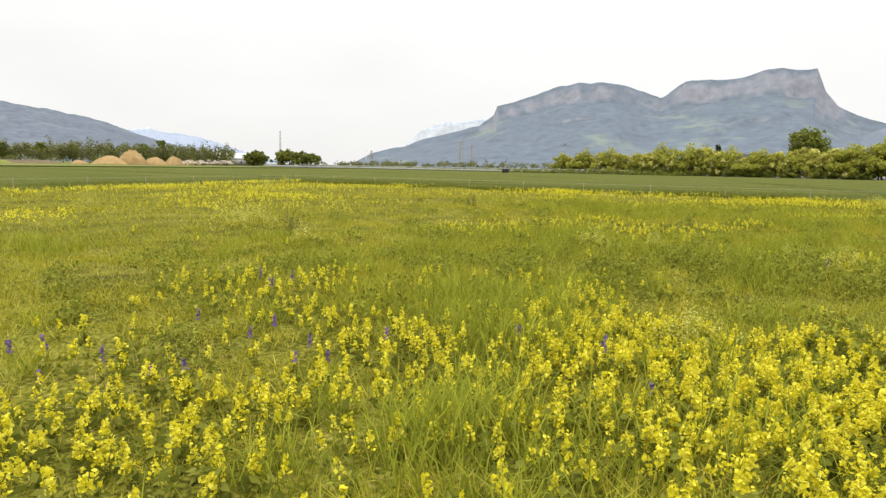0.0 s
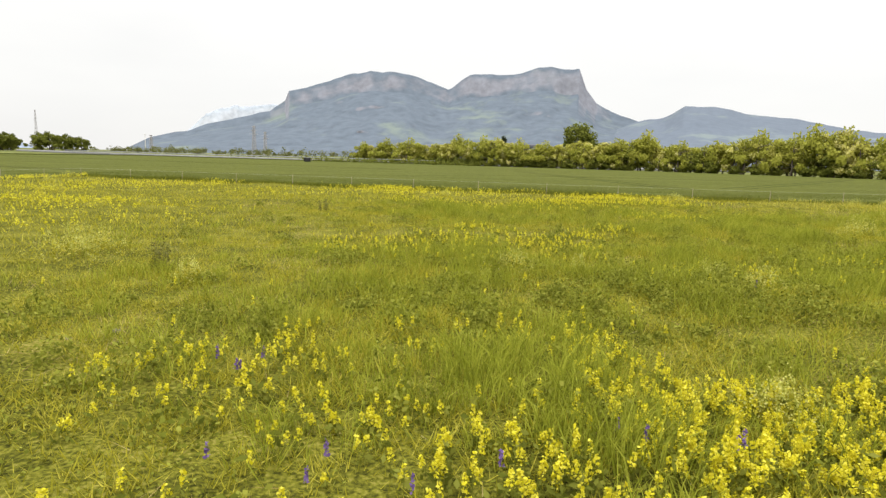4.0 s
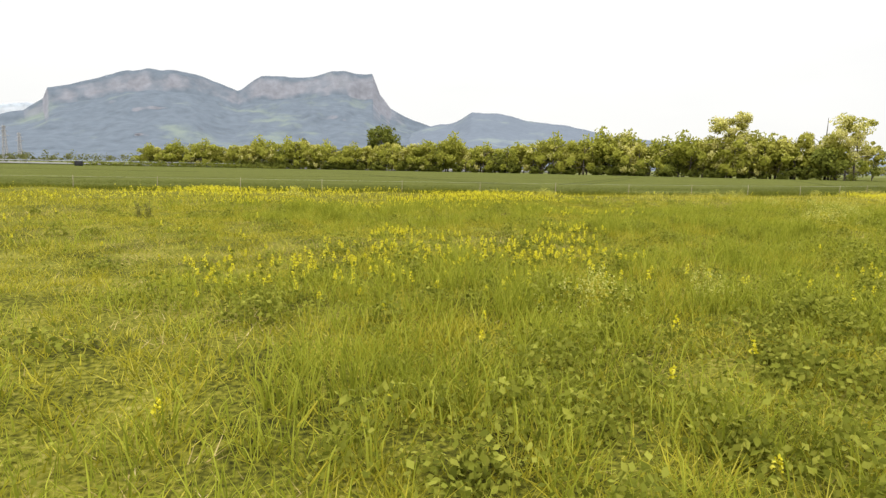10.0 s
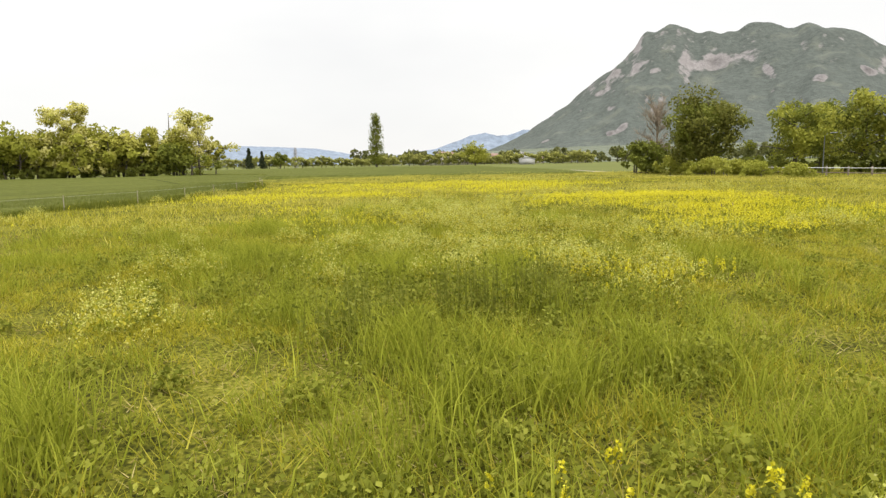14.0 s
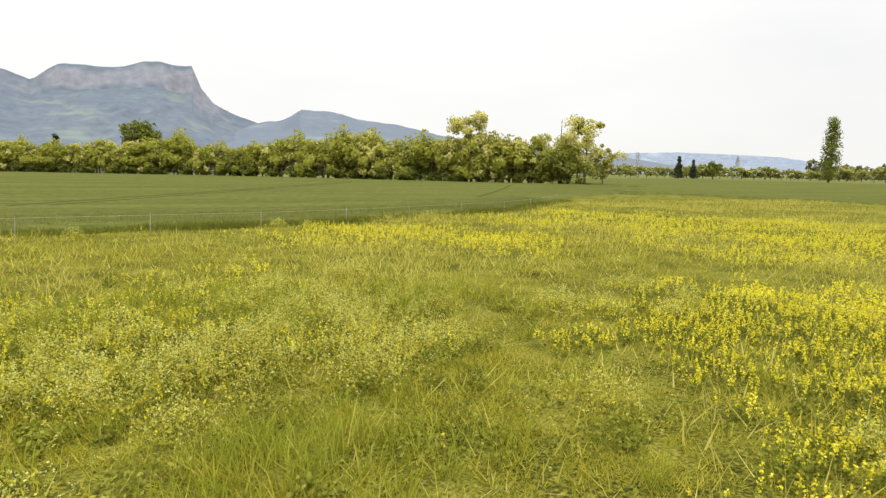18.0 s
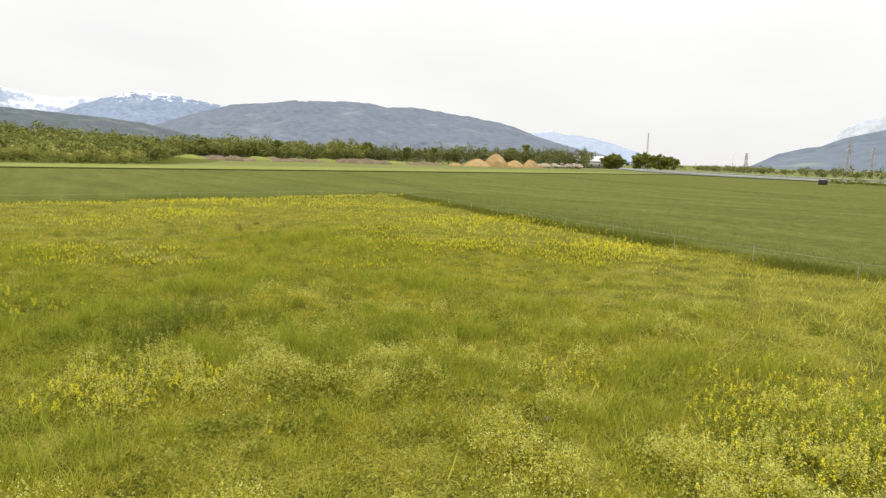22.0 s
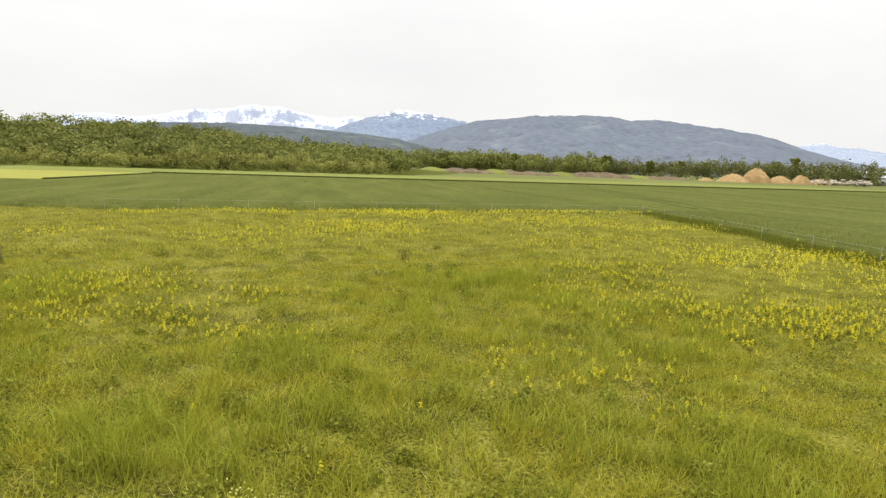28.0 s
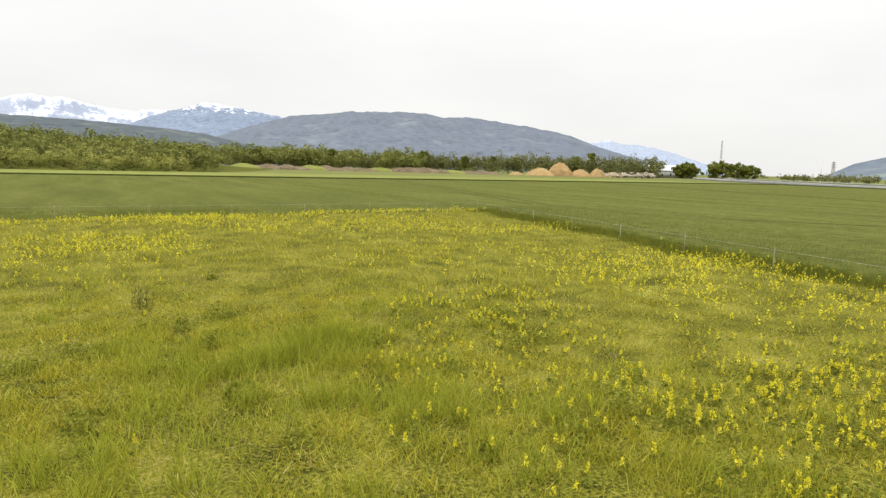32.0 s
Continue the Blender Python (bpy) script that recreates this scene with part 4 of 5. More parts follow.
mountain("snow_range_west", [(-115.1, 1.65), (-111.1, 2.35), (-108.7, 2.85), (-106.5, 3.35), (-103.4, 3.05), (-101.1, 3.45), (-99.1, 4.05), (-96.1, 4.25), (-94.4, 4.5), (-93.7, 4.5), (-92.5, 4.45), (-91.1, 4.35), (-89.1, 4.15), (-87.1, 3.95), (-84.5, 4.0), (-82.1, 3.45), (-79.1, 2.45)], 3300, 1100, MM_snow_haze, 6, "rugged snow-covered mountain range", gullies=0.9, rough=0.10, cols=420, rows=44)
mountain("snow_capped_mountain", [(-90.0, 1.6), (-86.0, 3.5), (-84.0, 4.2), (-81.5, 4.95), (-79.0, 4.6), (-77.0, 4.3), (-74.5, 3.85), (-72.0, 3.0), (-68.0, 1.6)], 2800, 900, MM_blue_haze, 7, "mountain with a snow-dusted top, haze painted in as blue")
mountain("wooded_hill", [(-86.4, 0.42), (-82.4, 1.52), (-79.9, 2.52), (-77.4, 3.37), (-74.6, 4.17), (-71.4, 4.52), (-69.3, 4.76), (-65.9, 4.82), (-63.4, 4.79), (-61.4, 4.39), (-59.1, 4.55), (-56.9, 4.22), (-54.4, 3.87), (-50.7, 3.17), (-48.4, 2.32), (-45.7, 1.52), (-42.6, 0.82), (-40.2, 0.22)], 1600, 1000, MM_hill_haze, 8, "long wooded hill with blue haze in its colour")
mountain("low_dark_ridge", [(-121.7, 0.9), (-111.7, 2.0), (-105.7, 2.55), (-101.7, 3.0), (-95.7, 3.25), (-91.7, 3.2), (-88.2, 3.0), (-84.2, 2.75), (-81.3, 2.45), (-78.7, 1.85), (-74.7, 0.9), (-69.7, 0.05)], 900, 700, MM_dark, 9, "low dark wooded ridge with scattered clearings")
mountain("pale_cliff_mountain", [(-27, 1.0), (-25.7, 2.1), (-24.6, 3.2), (-24, 3.45), (-22.2, 3.85), (-20.5, 4.0), (-19.8, 4.1), (-18, 4.25), (-14, 4.3), (-11, 2.0)], 4000, 500, MM_pale_haze, 10, "cliff-topped mountain far behind, paled by haze in its colour", cliff=0.4, cliff_from=0.75)
mountain("table_mountain", [(-30.85, 0.15), (-29.05, 1.05), (-27.05, 1.55), (-26.15, 1.65), (-24.65, 2.35), (-22.15, 2.85), (-19.65, 3.35), (-18.35, 4.3), (-18.05, 5.05), (-16.65, 5.35), (-15.15, 5.8), (-13.45, 6.35), (-12.45, 6.65), (-11.05, 6.87), (-8.35, 6.8), (-5.85, 6.45), (-4.35, 6.0), (-3.45, 6.45), (-2.45, 6.9), (1.05, 7.0), (3.45, 7.35), (6.95, 7.6), (7.65, 5.95), (8.55, 4.85), (10.65, 3.9), (12.25, 3.35), (14.35, 2.45), (17.35, 1.25), (21.35, 0.25)], 1900, 1500, MM_wood_haze, 11,
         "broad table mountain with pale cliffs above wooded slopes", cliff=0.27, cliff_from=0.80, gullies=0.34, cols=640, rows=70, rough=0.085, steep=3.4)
mountain("east_spur", [(4.0, 0.5), (8.0, 1.8), (11.5, 3.4), (13.0, 3.75), (14.2, 3.85), (15.7, 4.85), (17.2, 4.8), (19.0, 4.62), (20.6, 4.15), (22.2, 4.0), (24.0, 3.8), (26.0, 3.35), (28.0, 2.9), (31.0, 2.55), (36.0, 1.9), (41.0, 1.6), (45.0, 1.1), (50.0, 0.4)], 1700, 1200, MM_spur_haze, 12, "lower wooded spur falling away from the table mountain")
mountain("far_plateau", [(36.8, 0.75), (40.8, 1.25), (43.8, 1.65), (47.8, 1.73), (52.5, 1.57), (55.5, 1.4), (57.5, 1.1), (60.0, 0.55), (62.5, 0.25)], 3600, 700, MM_far_haze, 13, "level plateau on the horizon, painted haze blue")
mountain("far_hills", [(61.4, 0.5), (63.9, 0.9), (65.9, 1.2), (68.0, 1.9), (69.0, 2.3), (70.4, 2.55), (71.4, 2.25), (72.3, 2.2), (73.7, 2.65), (74.6, 2.6), (76.4, 2.4), (79.4, 1.4)], 2900, 600, MM_far_haze, 14, "hills with a cliff edge, painted haze blue", cliff=0.3)
mountain("foothills", [(60, 0.05), (63, 0.35), (67, 0.75), (70, 1.0), (74, 1.15), (80, 1.3), (88, 1.3), (96, 1.2), (104, 0.9), (112, 0.3)], 700, 500, MM_foot, 15, "pale green vineyard slopes at the mountain's foot")
mountain("crag_mountain", [(69.5, 0.7), (72.0, 1.4), (74.0, 2.3), (76.2, 4.0), (79.3, 5.8), (81.0, 6.85), (82.7, 8.0), (83.3, 8.7), (83.8, 9.1), (85.0, 9.35), (86.1, 9.6), (86.9, 9.45), (87.6, 9.25), (89.3, 9.22), (90.3, 9.35), (91.3, 9.47), (93.0, 9.45), (94.5, 9.47), (96.3, 9.5), (98.0, 8.7), (99.8, 7.8), (104.0, 5.7), (110.0, 3.7), (118.0, 1.5)], 1150, 900, MM_rock, 16,
         "steep grey crag mountain with bare rock faces and scrub", cliff=0.30, cliff_from=0.62, gullies=0.55, cols=420, rows=56, power=1.1, rough=0.015)
mountain("south_hills", [(112, 1.0), (130, 2.5), (150, 3.0), (180, 2.5), (215, 2.8), (240, 2.2), (250, 1.4)], 1500, 900, MM_hill_haze, 17, "wooded hills closing the valley")

# ---- trees: the hedge row along the wheat ----
HEDGE = [(-52, 240), (-12, 226), (14, 216), (45, 201), (75, 179), (101, 149), (120, 134)]


def along(line, s):
    p = np.array(line, dtype=float)
    d = np.concatenate([[0], np.cumsum(np.hypot(*np.diff(p, axis=0).T))])
    t = s * d[-1]
    return float(np.interp(t, d, p[:, 0])), float(np.interp(t, d, p[:, 1]))


rng = np.random.RandomState(4)
hedge_kinds = [
    tagged(tree("hedge_tree", 6.0, 5.6, 2300, 0.27, M_leaf_mid, 21, 0.12, 0.02, clumps=30, trunks=3), "green bushy hedge tree beside the wheat", "tree", "trees of the hedge row"),
    tagged(tree("hedge_tree", 5.6, 5.2, 2300, 0.265, M_leaf_mid, 22, 0.12, 0.02, clumps=28, trunks=3, mat2=M_leaf_pale, share2=0.32), "hedge tree with sprays of cream blossom", "tree", "trees of the hedge row"),
    tagged(tree("hedge_tree", 7.6, 4.6, 2300, 0.27, M_leaf_light, 23, 0.13, 0.05, shape="loose", clumps=28, trunks=2), "taller light green tree in the hedge row", "tree", "trees of the hedge row"),
    tagged(tree("hedge_tree", 5.0, 5.4, 2300, 0.27, M_leaf_dark, 24, 0.12, 0.0, clumps=26, trunks=3), "dark green shrubby hedge tree", "tree", "trees of the hedge row"),
    tagged(tree("hedge_tree", 6.6, 5.0, 2300, 0.265, M_leaf_light, 25, 0.13, 0.02, clumps=28, trunks=2, mat2=M_leaf_pale, share2=0.25), "pale green flowering hedge tree", "tree", "trees of the hedge row"),
]
order = [0, 2, 4, 1, 0, 2, 3, 1, 0, 4, 2, 1, 2, 0, 1, 4, 4, 0, 2, 1, 3, 0]
used = set()
N_HEDGE = 88
for i in range(N_HEDGE):
    s = (i + 0.5) / N_HEDGE
    x, y = along(HEDGE, s)
    x += rng.uniform(-1.2, 1.2)
    y += rng.uniform(-1.0, 1.0)
    k = order[i % len(order)]
    sc = rng.uniform(0.85, 1.15) * (1.15 if i < 31 else 1.15 + 0.35 * (i - 31) / 57)
    fn = place if k in used else settle
    used.add(k)
    fn(hedge_kinds[k], x, y, 0, sc, rng.uniform(0, 6.28), rng.uniform(0.9, 1.12))
dark_low = tagged(tree("hedge_shrub", 3.6, 4.4, 3000, 0.20, M_leaf_dark, 26, 0.08, 0.0, clumps=22, trunks=3), "dark low shrub at the foot of the hedge row", "shrub", "shrubs of the hedge row")
for i in range(44):
    x, y = along(HEDGE, 0.12 + 0.86 * (i + rng.rand()) / 44)
    (place if i else settle)(dark_low, x - 2.4 + rng.uniform(-0.5, 0.5), y - 2.0, 0, rng.uniform(0.8, 1.25), rng.uniform(0, 6.28))

settle(tagged(tree("loose_tree", 9.6, 6.4, 5600, 0.20, M_leaf_light, 31, 0.13, 0.10, shape="loose", clumps=40, trunks=2, mat2=M_leaf_pale, share2=0.62), "tall airy pale-leaved tree at the end of the hedge row", "tree"), 123, 135, 0, 1.95)
settle(tagged(tree("loose_tree", 6.4, 3.6, 2200, 0.19, M_leaf_light, 32, 0.08, 0.3, shape="loose", clumps=18), "slim light-leaved young tree with a bare stem", "tree"), 128.5, 132, 0, 1.6)
settle(tagged(tree("loose_tree", 10.2, 5.8, 5000, 0.20, M_leaf_light, 33, 0.12, 0.16, shape="loose", clumps=36, mat2=M_leaf_pale, share2=0.62), "tall airy pale-leaved tree rising above the hedge row", "tree"), 101, 147.5, 0, 1.85)
settle(tagged(tree("loose_tree", 8.6, 5.0, 4200, 0.20, M_leaf_light, 34, 0.11, 0.14, shape="loose", clumps=30, mat2=M_leaf_pale, share2=0.6), "airy pale-leaved tree in the hedge row", "tree"), 84, 168, 0, 1.5)
settle(tagged(tree("big_tree", 22.0, 17.0, 5200, 0.75, M_leaf_dark, 35, 0.5, 0.12, clumps=46), "large dark broad-crowned tree towering behind the hedge", "tree"), 40, 330)
settle(tagged(tree("cypress", 17.0, 4.4, 1500, 0.6, M_conifer, 36, 0.2, 0.02, shape="column", clumps=24), "dark narrow conifer beyond the hedge", "tree"), 4, 405)

# ---- east side: poplar, willow, conifers, tree row, village ----
settle(tagged(tree("poplar", 16.5, 4.3, 4600, 0.27, M_leaf_dark, 41, 0.28, 0.08, shape="column", clumps=80), "tall narrow poplar standing alone in the fields", "tree"), 290, 177, 0, 1.6)
settle(tagged(tree("round_tree", 9.0, 8.2, 3200, 0.34, M_leaf_mid, 42, 0.25, 0.10, clumps=40), "round-crowned willow standing alone in the field", "tree"), 323, 136, 0, 1.5)
con = tagged(tree("conifer", 8.2, 4.4, 3000, 0.32, M_conifer, 43, 0.16, 0.0, shape="cone", clumps=90), "dark conifer by the far fields", "tree", "dark conifers")
settle(con, 316, 279, 0, 1.5)
place(con, 322.5, 274.5, 0, 0.85, 1.0)
settle(tagged(tree("dark_tree", 7.6, 6.4, 1700, 0.4, M_leaf_dark, 44, 0.2, 0.06, clumps=26), "dark round tree beside the conifers", "tree", "dark conifers"), 331, 268, 0, 1.5)
row_tree = tagged(tree("row_tree", 6.2, 6.4, 520, 0.55, M_willow, 45, 0.12, 0.05, clumps=18), "pale green tree in the far orchard row", "tree", "far orchard row")
for i in range(76):
    x, y = along([(255, 394), (404, 253), (430, 152), (451, 96)], (i + rng.rand() * 0.7) / 76)
    (place if i else settle)(row_tree, x, y, 0, rng.uniform(0.9, 1.4), rng.uniform(0, 6.28), rng.uniform(0.85, 1.1))

settle(tagged(tree("walnut_tree", 11.6, 8.6, 11000, 0.25, M_walnut, 51, 0.35, 0.0, clumps=80, mat2=M_leaf_dark, share2=0.3), "broad dark green walnut tree beside the gravel track", "tree"), 97, 20.0, 0, 1.05)
settle(bare_tree("leafless_tree", 11.0, 7.0, 52), 104, 26.2, 0, 1.1)
tagged(bpy.data.objects["leafless_tree"], "nearly leafless thin brown tree beside the walnut", "tree")
bush_a = tagged(tree("bush", 4.8, 5.2, 2200, 0.28, M_leaf_dark, 53, 0.1, 0.0, clumps=26, trunks=3), "dense dark bush beside the track", "bush", "bushes by the track")
settle(bush_a, 103, 27.4, 0, 1.15)
bush_b = tagged(tree("bush", 2.6, 3.8, 1700, 0.20, M_leaf_mid, 54, 0.06, 0.0, clumps=22, trunks=3), "rounded green bush beside the track", "bush", "bushes by the track")
settle(bush_b, 91, 18.6)
for x, y, s in ((86.5, 16.6, 0.9), (88.5, 14.4, 0.8), (82, 13.8, 0.75), (98, 23.4, 1.1), (93, 20.6, 0.8), (78.5, 10.5, 0.7)):
    place(bush_b, x, y, 0, s, x)
edge_tree = tagged(tree("track_tree", 10.0, 7.4, 5600, 0.24, M_leaf_mid, 55, 0.25, 0.04, clumps=54, mat2=M_leaf_dark, share2=0.45), "leafy green tree behind the paddock fence", "tree", "trees behind the fence")
settle(edge_tree, 95, 9)
for x, y, s, t in ((97, 2, 1.12, 1.0), (93, -4, 1.22, 1.05), (95, -12, 1.25, 1.0), (90, -20, 1.2, 0.95), (104, -8, 1.3, 1.0), (110, 4, 1.1, 1.0)):
    place(edge_tree, x, y, 0, s, x * 1.7, t)
low_row = tagged(tree("scrub", 3.2, 4.6, 900, 0.28, M_leaf_dark, 56, 0.07, 0.0, clumps=18, trunks=3), "dark scrub under the trees by the fence", "bush", "scrub behind the fence")
for i in range(14):
    (place if i else settle)(low_row, 100 - i * 0.9 + rng.uniform(-1, 1), 14 - i * 2.8, 0, rng.uniform(0.7, 1.1), rng.uniform(0, 6))

# village in front of the crag
vr = np.random.RandomState(9)
for i in range(11):
    a = 65 + i * 1.35 + vr.uniform(-0.4, 0.4)
    x, y = polar(a, vr.uniform(510, 630))
    house("village_house", x, y, vr.uniform(12, 20), vr.uniform(9, 12), vr.uniform(4.6, 7.4), vr.uniform(2.4, 3.6), vr.uniform(-0.5, 0.5), M_plaster, M_roof if i % 3 else M_slate,
          "pale village house with a dull tiled roof", "house", 3)
    bpy.context.view_layer.update()
house("flat_barn", *polar(73.2, 430), 20, 10, 3.6, 1.5, 0.3, M_grey_wall, M_white, "low barn with a pale metal roof", "barn", 2)
vt = tagged(tree("village_tree", 6.0, 6.0, 420, 0.62, M_hedge_far, 57, 0.14, 0.05, clumps=16), "dull green tree among the village houses", "tree", "village trees")
for i in range(90):
    x, y = polar(58 + i * 0.6 + vr.uniform(-0.5, 0.5), vr.uniform(460, 660))
    (place if i else settle)(vt, x, y, 0, vr.uniform(1.0, 1.9), vr.uniform(0, 6))

# paddock fence behind the track
fence = tagged(empty("paddock_fence"), "wooden paddock fence with pale rails by the track", "fence")
f_line = [(100, 16.5), (88, 9.0), (76, 1.0), (66, -7.0)]
for i in range(15):
    x, y = along(f_line, i / 14)
    v, f = tube([(x, y, -0.1), (x + 0.03, y, 0.7), (x, y, 1.25)], [0.09, 0.085, 0.08], 7)
    link_mesh("post", v, f, M_wood, fence)
for i in range(14):
    p, q = along(f_line, i / 14), along(f_line, (i + 1) / 14)
    for z in (0.55, 1.05):
        v, f = tube([(p[0], p[1] + 0.09, z), (q[0], q[1] + 0.09, z + 0.02)], [0.045, 0.04], 6)
        link_mesh("rail", v, f, M_wood if z < 0.8 else M_pole, fence)
lamp = tagged(empty("street_lamp", 92, 6.5), "slim grey lamp post behind the fence", "lamp")
v, f = tube([(0, 0, 0), (0, 0, 4.6), (-0.1, -0.25, 4.9), (-0.3, -0.8, 5.0)], [0.07, 0.05, 0.045, 0.04], 7)
link_mesh("pole", v, f, M_steel, lamp)
v, f = box(-0.34, -0.95, 4.92, 0.2, 0.5, 0.12)
link_mesh("lamp_head", v, f, M_steel, lamp)

# ---- west side: woods, heaps, buildings, masts ----


def woods(name, spots, seed, size, quads, mat, label, wide=0.55, leaf=0.07, tall=1.0):
    """A joined wood: each crown is a lobed dome of leaf sprays that face outward."""
    r = np.random.RandomState(seed)
    n = len(spots)
    h = size * (0.7 + 0.6 * r.rand(n))
    pts, ways = [], []
    for (x, y, z), hh in zip(spots, h):
        lob = 5
        lc = r.normal(size=(lob, 3)) * (hh * wide * 0.24, hh * wide * 0.24, hh * 0.13) + (0, 0, hh * 0.55)
        u = r.normal(size=(quads, 3))
        u[:, 2] += 0.35
        u /= np.linalg.norm(u, axis=1)[:, None]
        which = r.randint(lob, size=quads)
        c = lc[which] + u * (hh * wide * 0.30, hh * wide * 0.30, hh * 0.26 * tall) * (0.55 + 0.45 * r.rand(quads, 1))
        c[:, 2] = np.maximum(c[:, 2], 0.05 * hh)
        pts.append(c + (x, y, z))
        ways.append(u + (c - (0, 0, hh * 0.45)) / hh * 0.8)
    v, f = leaf_quads(np.concatenate(pts), size * leaf, r, stretch=1.15, facing=np.concatenate(ways), loose=0.4)
    return tagged(link_mesh(name, v, f, mat), label, "wood", kind="stuff")


wr = np.random.RandomState(17)


def knoll_z(x, y):
    """The low hill under the wood, west of the fields."""
    az = math.degrees(math.atan2(x - CENTRE[0], y - CENTRE[1]))
    d = math.hypot(x - CENTRE[0], y - CENTRE[1])
    k = np.interp(az, [-130, -112, -98, -90, -82, -74], [0.9, 1.0, 0.95, 0.6, 0.25, 0.0])
    return 15.0 * k * max(0.0, min(1.0, (d - 255) / 130.0)) ** 1.2


spots, far_spots = [], []
for i in range(850):
    a = wr.uniform(-128, -62)
    d = wr.uniform(236, 420) if a < -78 else wr.uniform(275, 380)
    x, y = polar(a, d)
    (spots if a < -78 else far_spots).append((x, y, knoll_z(x, y) - 0.2 if a < -78 else 0.0))
far_wood = woods("far_wood", far_spots, 60, 9.0, 200, M_forest, "mixed green wood far behind the earth banks", 0.95, 0.08)
woods("wood", spots, 61, 10.2, 165, M_forest, "mixed green deciduous wood on a low hill", 1.05, 0.09)
front = []
for i in range(150):
    a = -128 + 48 * (i + wr.rand()) / 150
    x, y = polar(a, wr.uniform(228, 240))
    front.append((x, y, 0))
woods("wood_edge", front[::2], 62, 6.6, 420, M_willow, "leafy light green edge of the wood along the fields", 1.1, 0.055)
woods("wood_edge_shrubs", front[1::2], 68, 3.6, 120, M_forest, "dark shrubs along the edge of the wood", 1.3, 0.1)
back_row = []
for i in range(320):
    a = -84 + 42 * (i + wr.rand()) / 320
    x, y = polar(a, wr.uniform(290, 345))
    back_row.append((x, y, 0))
belt = woods("tree_belt", back_row, 63, 8.0, 210, M_hedge_far, "belt of trees behind the gravel works", 0.62, 0.07, 1.3)
under = [(x + wr.uniform(-6, 6), y + wr.uniform(-12, 0), 0) for x, y, z in back_row[::2]]
belt_low = woods("belt_scrub", under, 69, 3.4, 80, M_hedge_far, "scrub filling the foot of the tree belt", 1.5, 0.13)
along_road = []
for i in range(230):
    x, y = along([(-300, 480), (-190, 380), (-110, 330), (-40, 300), (30, 320), (110, 390)], (i + wr.rand()) / 230)
    along_road.append((x + wr.uniform(-8, 8), y + wr.uniform(-8, 20), 0))
woods("roadside_scrub", along_road, 64, 5.2, 90, M_hedge_far, "pale scrub and small trees along the road", 0.9, 0.1)
knoll_pts, knoll_f = [], []
for i, a in enumerate(np.linspace(-135, -70, 50)):
    for j, d in enumerate(np.linspace(240, 460, 16)):
        x, y = polar(a, d)
        knoll_pts.append((x, y, knoll_z(x, y) - (0.4 if j == 0 else 0) - 0.3))
for i in range(49):
    for j in range(15):
        knoll_f.append((i * 16 + j, i * 16 + j + 1, (i + 1) * 16 + j + 1, (i + 1) * 16 + j))
tagged(link_mesh("knoll", knoll_pts, np.array(knoll_f), M_margin, smooth=True), "low hill under the wood", "hill", kind="structure")

tall_tree = tagged(tree("tall_tree", 12.5, 5.2, 2600, 0.42, M_leaf_dark, 65, 0.25, 0.04, clumps=34), "tall dark tree standing above the belt", "tree", "tall trees by the heaps")
for i, (a, d, s) in enumerate(((-47.6, 300, 1.0), (-49.0, 305, 0.8), (-62.0, 300, 0.95), (-64.5, 300, 0.85), (-58.5, 300, 0.75), (-70, 290, 0.9), (-56, 305, 0.8), (-54, 300, 0.75), (-76, 285, 0.85), (-83, 250, 0.85))):
    x, y = polar(a, d)
    (place if i else settle)(tall_tree, x, y, 0, s, a)

for i, (a, d, rx, ry, h) in enumerate(((-50.1, 262, 8, 7, 6.4), (-51.7, 257, 10, 6, 3.7), (-48.4, 262, 7, 6, 3.4), (-53.8, 262, 4, 4, 1.6), (-47.0, 263, 5, 5, 4.0), (-45.7, 266, 6, 5, 2.2))):
    x, y = polar(a, d)
    heap("sand_heap", x, y, rx * 0.72, ry * 0.72, h * 0.8, M_sand, 70 + i, "tipped heap of tan sand at the gravel works", "sand heap", 0.95, 0.05)
br_ = np.random.RandomState(12)
for i in range(22):
    x, y = polar(-56.0 - i * 1.2 + br_.uniform(-0.5, 0.5), 258 + br_.uniform(0, 14))
    heap("earth_bank", x, y, br_.uniform(7, 15), br_.uniform(3, 6), br_.uniform(1.0, 2.3), M_wheat_light if i % 5 == 3 else M_earth, 80 + i, "low overgrown bank of tipped earth" if i % 5 == 3 else "low bank of bare brown earth", "earth bank", 0.7, 0.09)
rub = []
rr_ = np.random.RandomState(5)
for i in range(140):
    x, y = polar(rr_.uniform(-46.3, -42.4), rr_.uniform(262, 272))
    s = rr_.uniform(0.5, 1.5)
    rub.append(box(x, y, rr_.uniform(0, 2.0) * (1 - abs(i - 70) / 90), s, s * 0.8, s * 0.7, rr_.uniform(0, 3)))
v, f = joined(rub)
tagged(link_mesh("rubble", v, f, M_rubble), "heap of pale broken stone and rubble", "rubble", kind="stuff")

bx, by = polar(-41.6, 330)
house("white_roofed_hall", bx, by, 20, 12, 3.4, 2.4, radians(20), M_grey_wall, M_white, "low industrial hall with a white metal roof", "hall", 5)
screen_tree = tagged(tree("screen_tree", 7.6, 5.6, 3000, 0.34, M_leaf_dark, 66, 0.2, 0.0, clumps=40, trunks=2), "dark dense tree in front of the hall", "tree", "dark trees by the hall")
